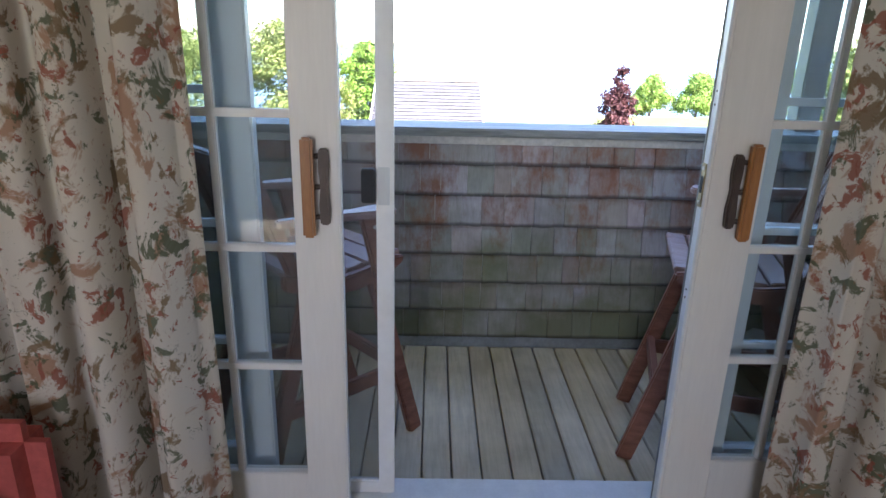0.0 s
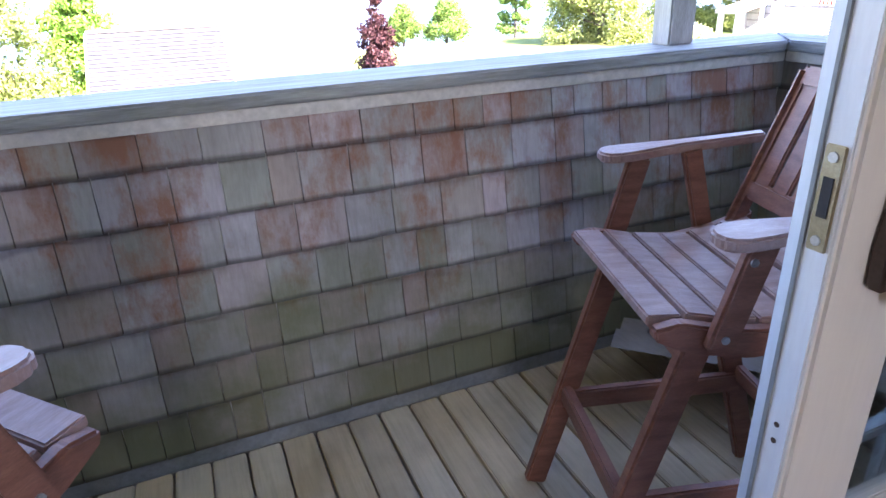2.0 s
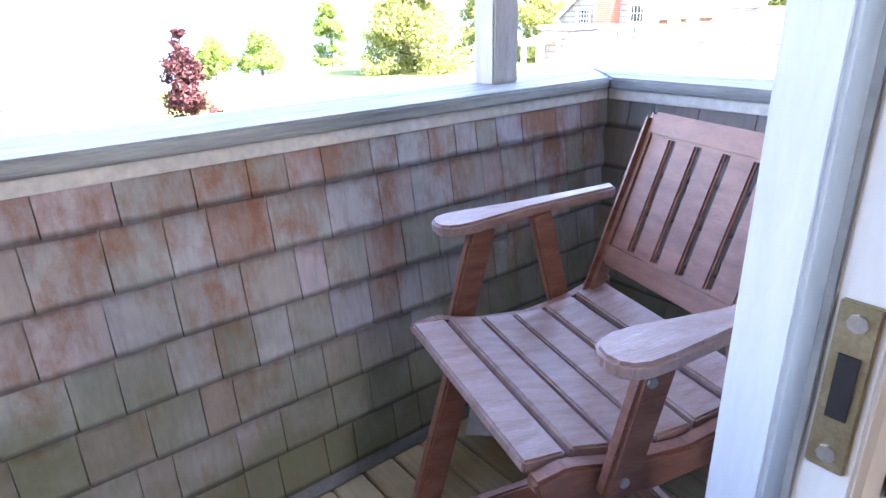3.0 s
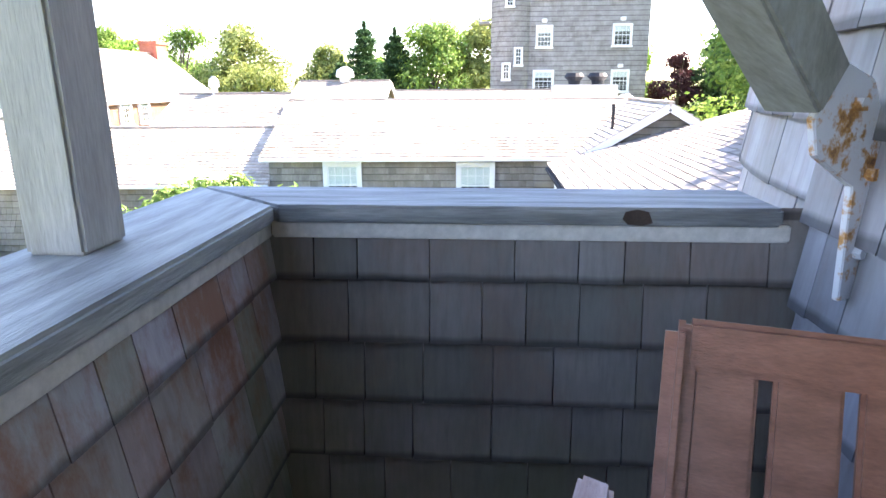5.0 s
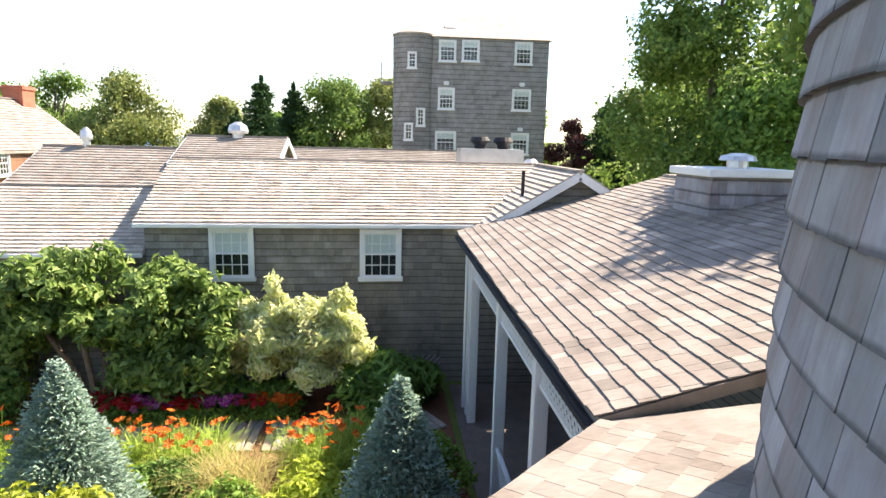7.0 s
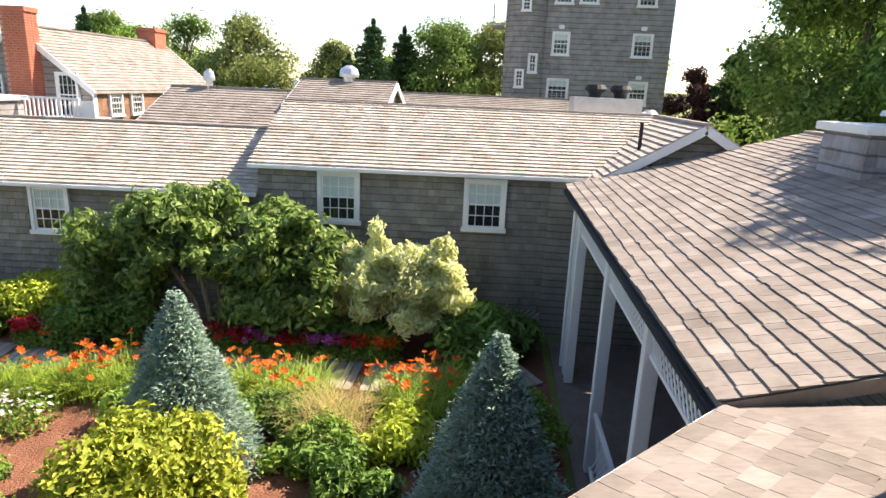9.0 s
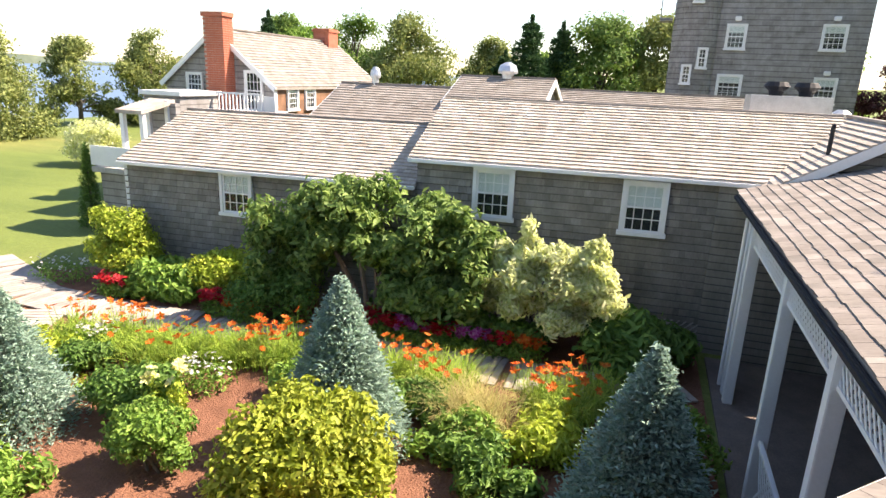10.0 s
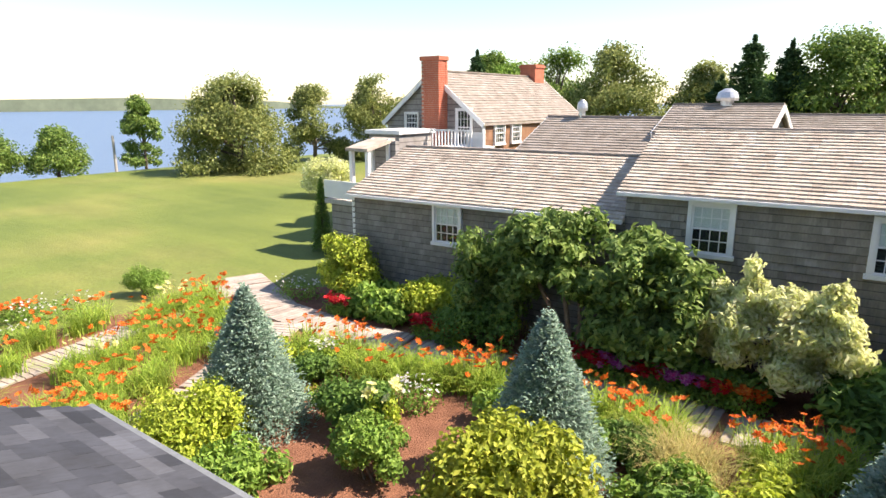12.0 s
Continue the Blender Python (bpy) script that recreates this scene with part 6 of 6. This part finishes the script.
for i, (x, y, m, lab, nm) in enumerate([(12.42, 7.0, F_RED, "bright red bedding flowers", "begonia"), (12.42, 6.5, F_PINK, "magenta bedding flowers", "petunia"), (12.42, 6.0, F_RED, "deep red bedding flowers", "begonia"),
                                        (12.45, 5.5, F_PINK, "magenta bedding flowers", "petunia"), (12.5, 5.0, F_RED, "red bedding flowers", "begonia"), (12.5, 7.6, F_RED, "red bedding flowers", "begonia"),
                                        (12.1, 10.5, F_RED, "scarlet bedding flowers", "geranium"), (12.05, 9.9, F_ORANGE, "orange bedding flowers", "lily"), (12.1, 13.1, F_RED, "scarlet bedding flowers", "geranium"), (12.5, 4.5, F_ORANGE, "orange lilies", "lily")]):
    bedding(nm, lab + " along the plank path", x - 0.05, y, 0.26, 0.38, 60, m, 320 + i, 0.42, 0.075)
for i, (x, y, rx, ry) in enumerate([(8.0, 18.2, 0.9, 0.7), (6.5, 17.2, 0.7, 0.6), (12.4, 14.9, 0.5, 0.7), (9.6, 8.8, 0.4, 0.4), (10.0, 11.3, 0.3, 0.4)]):
    bedding("phlox", "white flowering perennials in green leaves", x, y, rx, ry, 60, F_WHITE, 340 + i, 0.42, 0.034)
bedding("marigold", "orange marigolds at the lawn edge", 7.5, 18.9, 0.5, 0.35, 60, F_ORANGE, 350, 0.35)
for i, (x, y) in enumerate([(8.35, 8.62), (8.5, 8.35)]):
    t = thing("lily", "tall stalk with pale yellow lily blooms", "flower", pose(x, y, G), "pale lilies")
    part("stalk", tube([(0, 0, 0), (0.02, 0, 0.85)], [0.012, 0.008], 6), L_STRAP, t)
    q, f = leaf_cloud([(0, 0, 0.45, 0.12, 0.12, 0.35)], 160, 0.09, 360 + i)
    cloud_mesh("leaves", q, f, L_LIME, t)
    v, f = flower_heads(5, 0.08, 0.08, 0.9, 0.09, 362 + i)
    raw("bloom_mass", v, f, F_YELLOW, t)

# ---------------------------------------------------------------- trees


def tree(label, x, y, h, r, mat, seed, count=9000, leaf=0.2, trunk=0.2, low=0.15, category="tree", name="tree", z=G, n=44, gap=1.0, taper=0.0):
    """A broad-leaved tree: tapered trunk, limbs into the clumps, and an uneven crown."""
    rng = random.Random(seed)
    t = thing(name, label, category, pose(x, y, z))
    blobs = []
    for i in range(n):
        f = rng.random()
        a = rng.uniform(0, 6.283)
        k = math.sqrt(rng.random()) * (0.6 + 0.5 * math.sin(math.pi * min(1, 0.25 + f * 0.6))) * (1 - 0.75 * f ** 3) * (1 - taper * f)
        s = rng.uniform(0.17, 0.38) * (1 - 0.6 * taper * f)
        blobs.append((math.cos(a) * r * k * 0.75, math.sin(a) * r * k * 0.75, h * (low + (1 - low) * f * 0.92), s * r, s * r, s * r * 0.75))
    bm = tube([(0, 0, -0.1), (0.04 * r, 0, h * 0.3), (0, 0.03 * r, h * 0.65), (0, 0, h * 0.9)], [trunk, trunk * 0.8, trunk * 0.45, trunk * 0.1], 9)
    trunk_ob = part("trunk", bm, M_BARK, t)
    bm = bmesh.new()
    for b in blobs[:12]:
        z0 = max(h * 0.2, b[2] * 0.6)
        tube([(0, 0, z0), (b[0] * 0.5, b[1] * 0.5, z0 + (b[2] - z0) * 0.65), b[:3]], [trunk * 0.4, trunk * 0.25, trunk * 0.08], 6, bm)
    tagged(part("branchwork", bm, M_BARK, t), kind="stuff")
    q, f = leaf_cloud(blobs, int(count * 2.0), leaf, seed, shell=0.35, gap=gap * 1.6)
    cloud_mesh("crown", q, f, mat, t)
    return t


tree("full-crowned deciduous tree on the lawn by the shore", 28.8, 40.0, 6.3, 4.4, L_OLIVE, 401, 17000, 0.21, 0.25, 0.02, n=80, gap=0.9)
tree("slender ragged tree at the shore road", 26.4, 48.0, 5.6, 1.7, L_TREE, 402, 3500, 0.22, 0.12, 0.1)
tree("low bushy tree at the shore", 21.0, 49.5, 3.2, 2.2, L_TREE, 403, 4000, 0.2, 0.12, 0.05)
tree("low bushy tree at the shore", 17.5, 50.0, 3.0, 2.0, L_TREE, 404, 3600, 0.2, 0.12, 0.05)
tree("airy light green tree with pale trunk by the shore", 37.5, 42.0, 6.0, 3.0, L_OLIVE, 405, 6500, 0.22, 0.2, 0.15, gap=1.5)
tree("broad light green tree behind the farm house", 41.5, 39.0, 7.0, 3.6, L_OLIVE, 406, 8000, 0.23, 0.2, 0.1)
tree("upright dark copper-leaved tree on the lawn", 6.45, 20.6, 4.55, 1.55, L_COPPER, 407, 4500, 0.13, 0.1, 0.06, name="copper_beech", n=48, gap=0.7, taper=0.75)
for i, (x, y, h, r) in enumerate([(46, 24.5, 8.5, 4.4), (45, 19.5, 8.6, 4.4), (47, 29, 8.0, 4.0), (46, 6.5, 8.8, 4.0), (47, 3.0, 9.0, 4.2), (48, 9.5, 7.5, 3.0), (52, 34, 9.5, 3.2), (44, -14, 8.5, 3.6), (45, -6.8, 7.0, 2.6), (50, 15, 7.4, 3.6)]):
    tree("deciduous tree in the row behind the buildings", x, y, h, r, (L_TREE, L_OLIVE, L_MID)[i % 3] if i != 9 else L_OLIVE, 420 + i, 9500, 0.24, 0.22, 0.04, gap=1.2, n=60)
tree("dark copper tree at the wood's edge", 43, -9.4, 6.6, 2.3, L_COPPER, 440, 6500, 0.2, 0.16, 0.04)
tree("tall spreading maple over the porch roof", 25.5, -9.6, 13.0, 5.2, L_TREE, 441, 24000, 0.22, 0.3, 0.18, gap=1.1, n=40)
tree("tall dark maple beside the porch", 20.5, -12.2, 12.5, 4.6, L_DARK, 442, 20000, 0.22, 0.3, 0.1, gap=1.1, n=36)
tree("open-crowned shade tree beyond the porch roof", 12.6, -7.2, 11.6, 3.3, L_TREE, 445, 6000, 0.24, 0.26, 0.4, gap=1.6, n=34)
tree("deciduous tree in the row behind the buildings", 36, -13.5, 9.5, 3.6, L_TREE, 443, 7000, 0.24, 0.22, 0.12)
for i, (x, y, h, r) in enumerate([(44, 10.9, 8.5, 2.3), (45.5, 9.1, 8.2, 2.1), (43, -11.6, 7.6, 2.4), (48, 33.0, 9.0, 2.2), (47, 13.2, 6.4, 1.8)]):
    spruce("fir", "dark ragged fir in the tree row", x, y, h, r, L_FIR, 450 + i, 19, 0.24, per=420, category="fir", spread=(0.4, 1.3), flat=0.22, bow=0.55)
for i, (x, y, h, r) in enumerate([(-6.6, 31, 5.9, 3.2), (-2.9, 33, 4.9, 2.4), (-13.0, 30, 7.2, 4.2)]):
    tree("sunlit green tree beyond the neighbouring roof", x, y, h, r, L_MID if i % 2 else L_OLIVE, 460 + i, 7000, 0.2, 0.2, 0.06)
pole = thing("utility_pole", "weathered wooden pole by the shore road", "pole", pose(24.6, 48.8, -3.7))
part("shaft", tube([(0, 0, 0), (0, 0, 3.1)], [0.11, 0.09], 8), M_POST, pole)
tuft = thing("lawn_edge_grass", "reddish dry stalks along the wing wall", "grass", pose(13.35, 10.6, G))
v, f = straps(500, 0.55, 470, 3.0, 0.012)
raw("blades", [(a * 0.25, b * 1.4, c) for a, b, c in v], f, L_TAN, tuft)
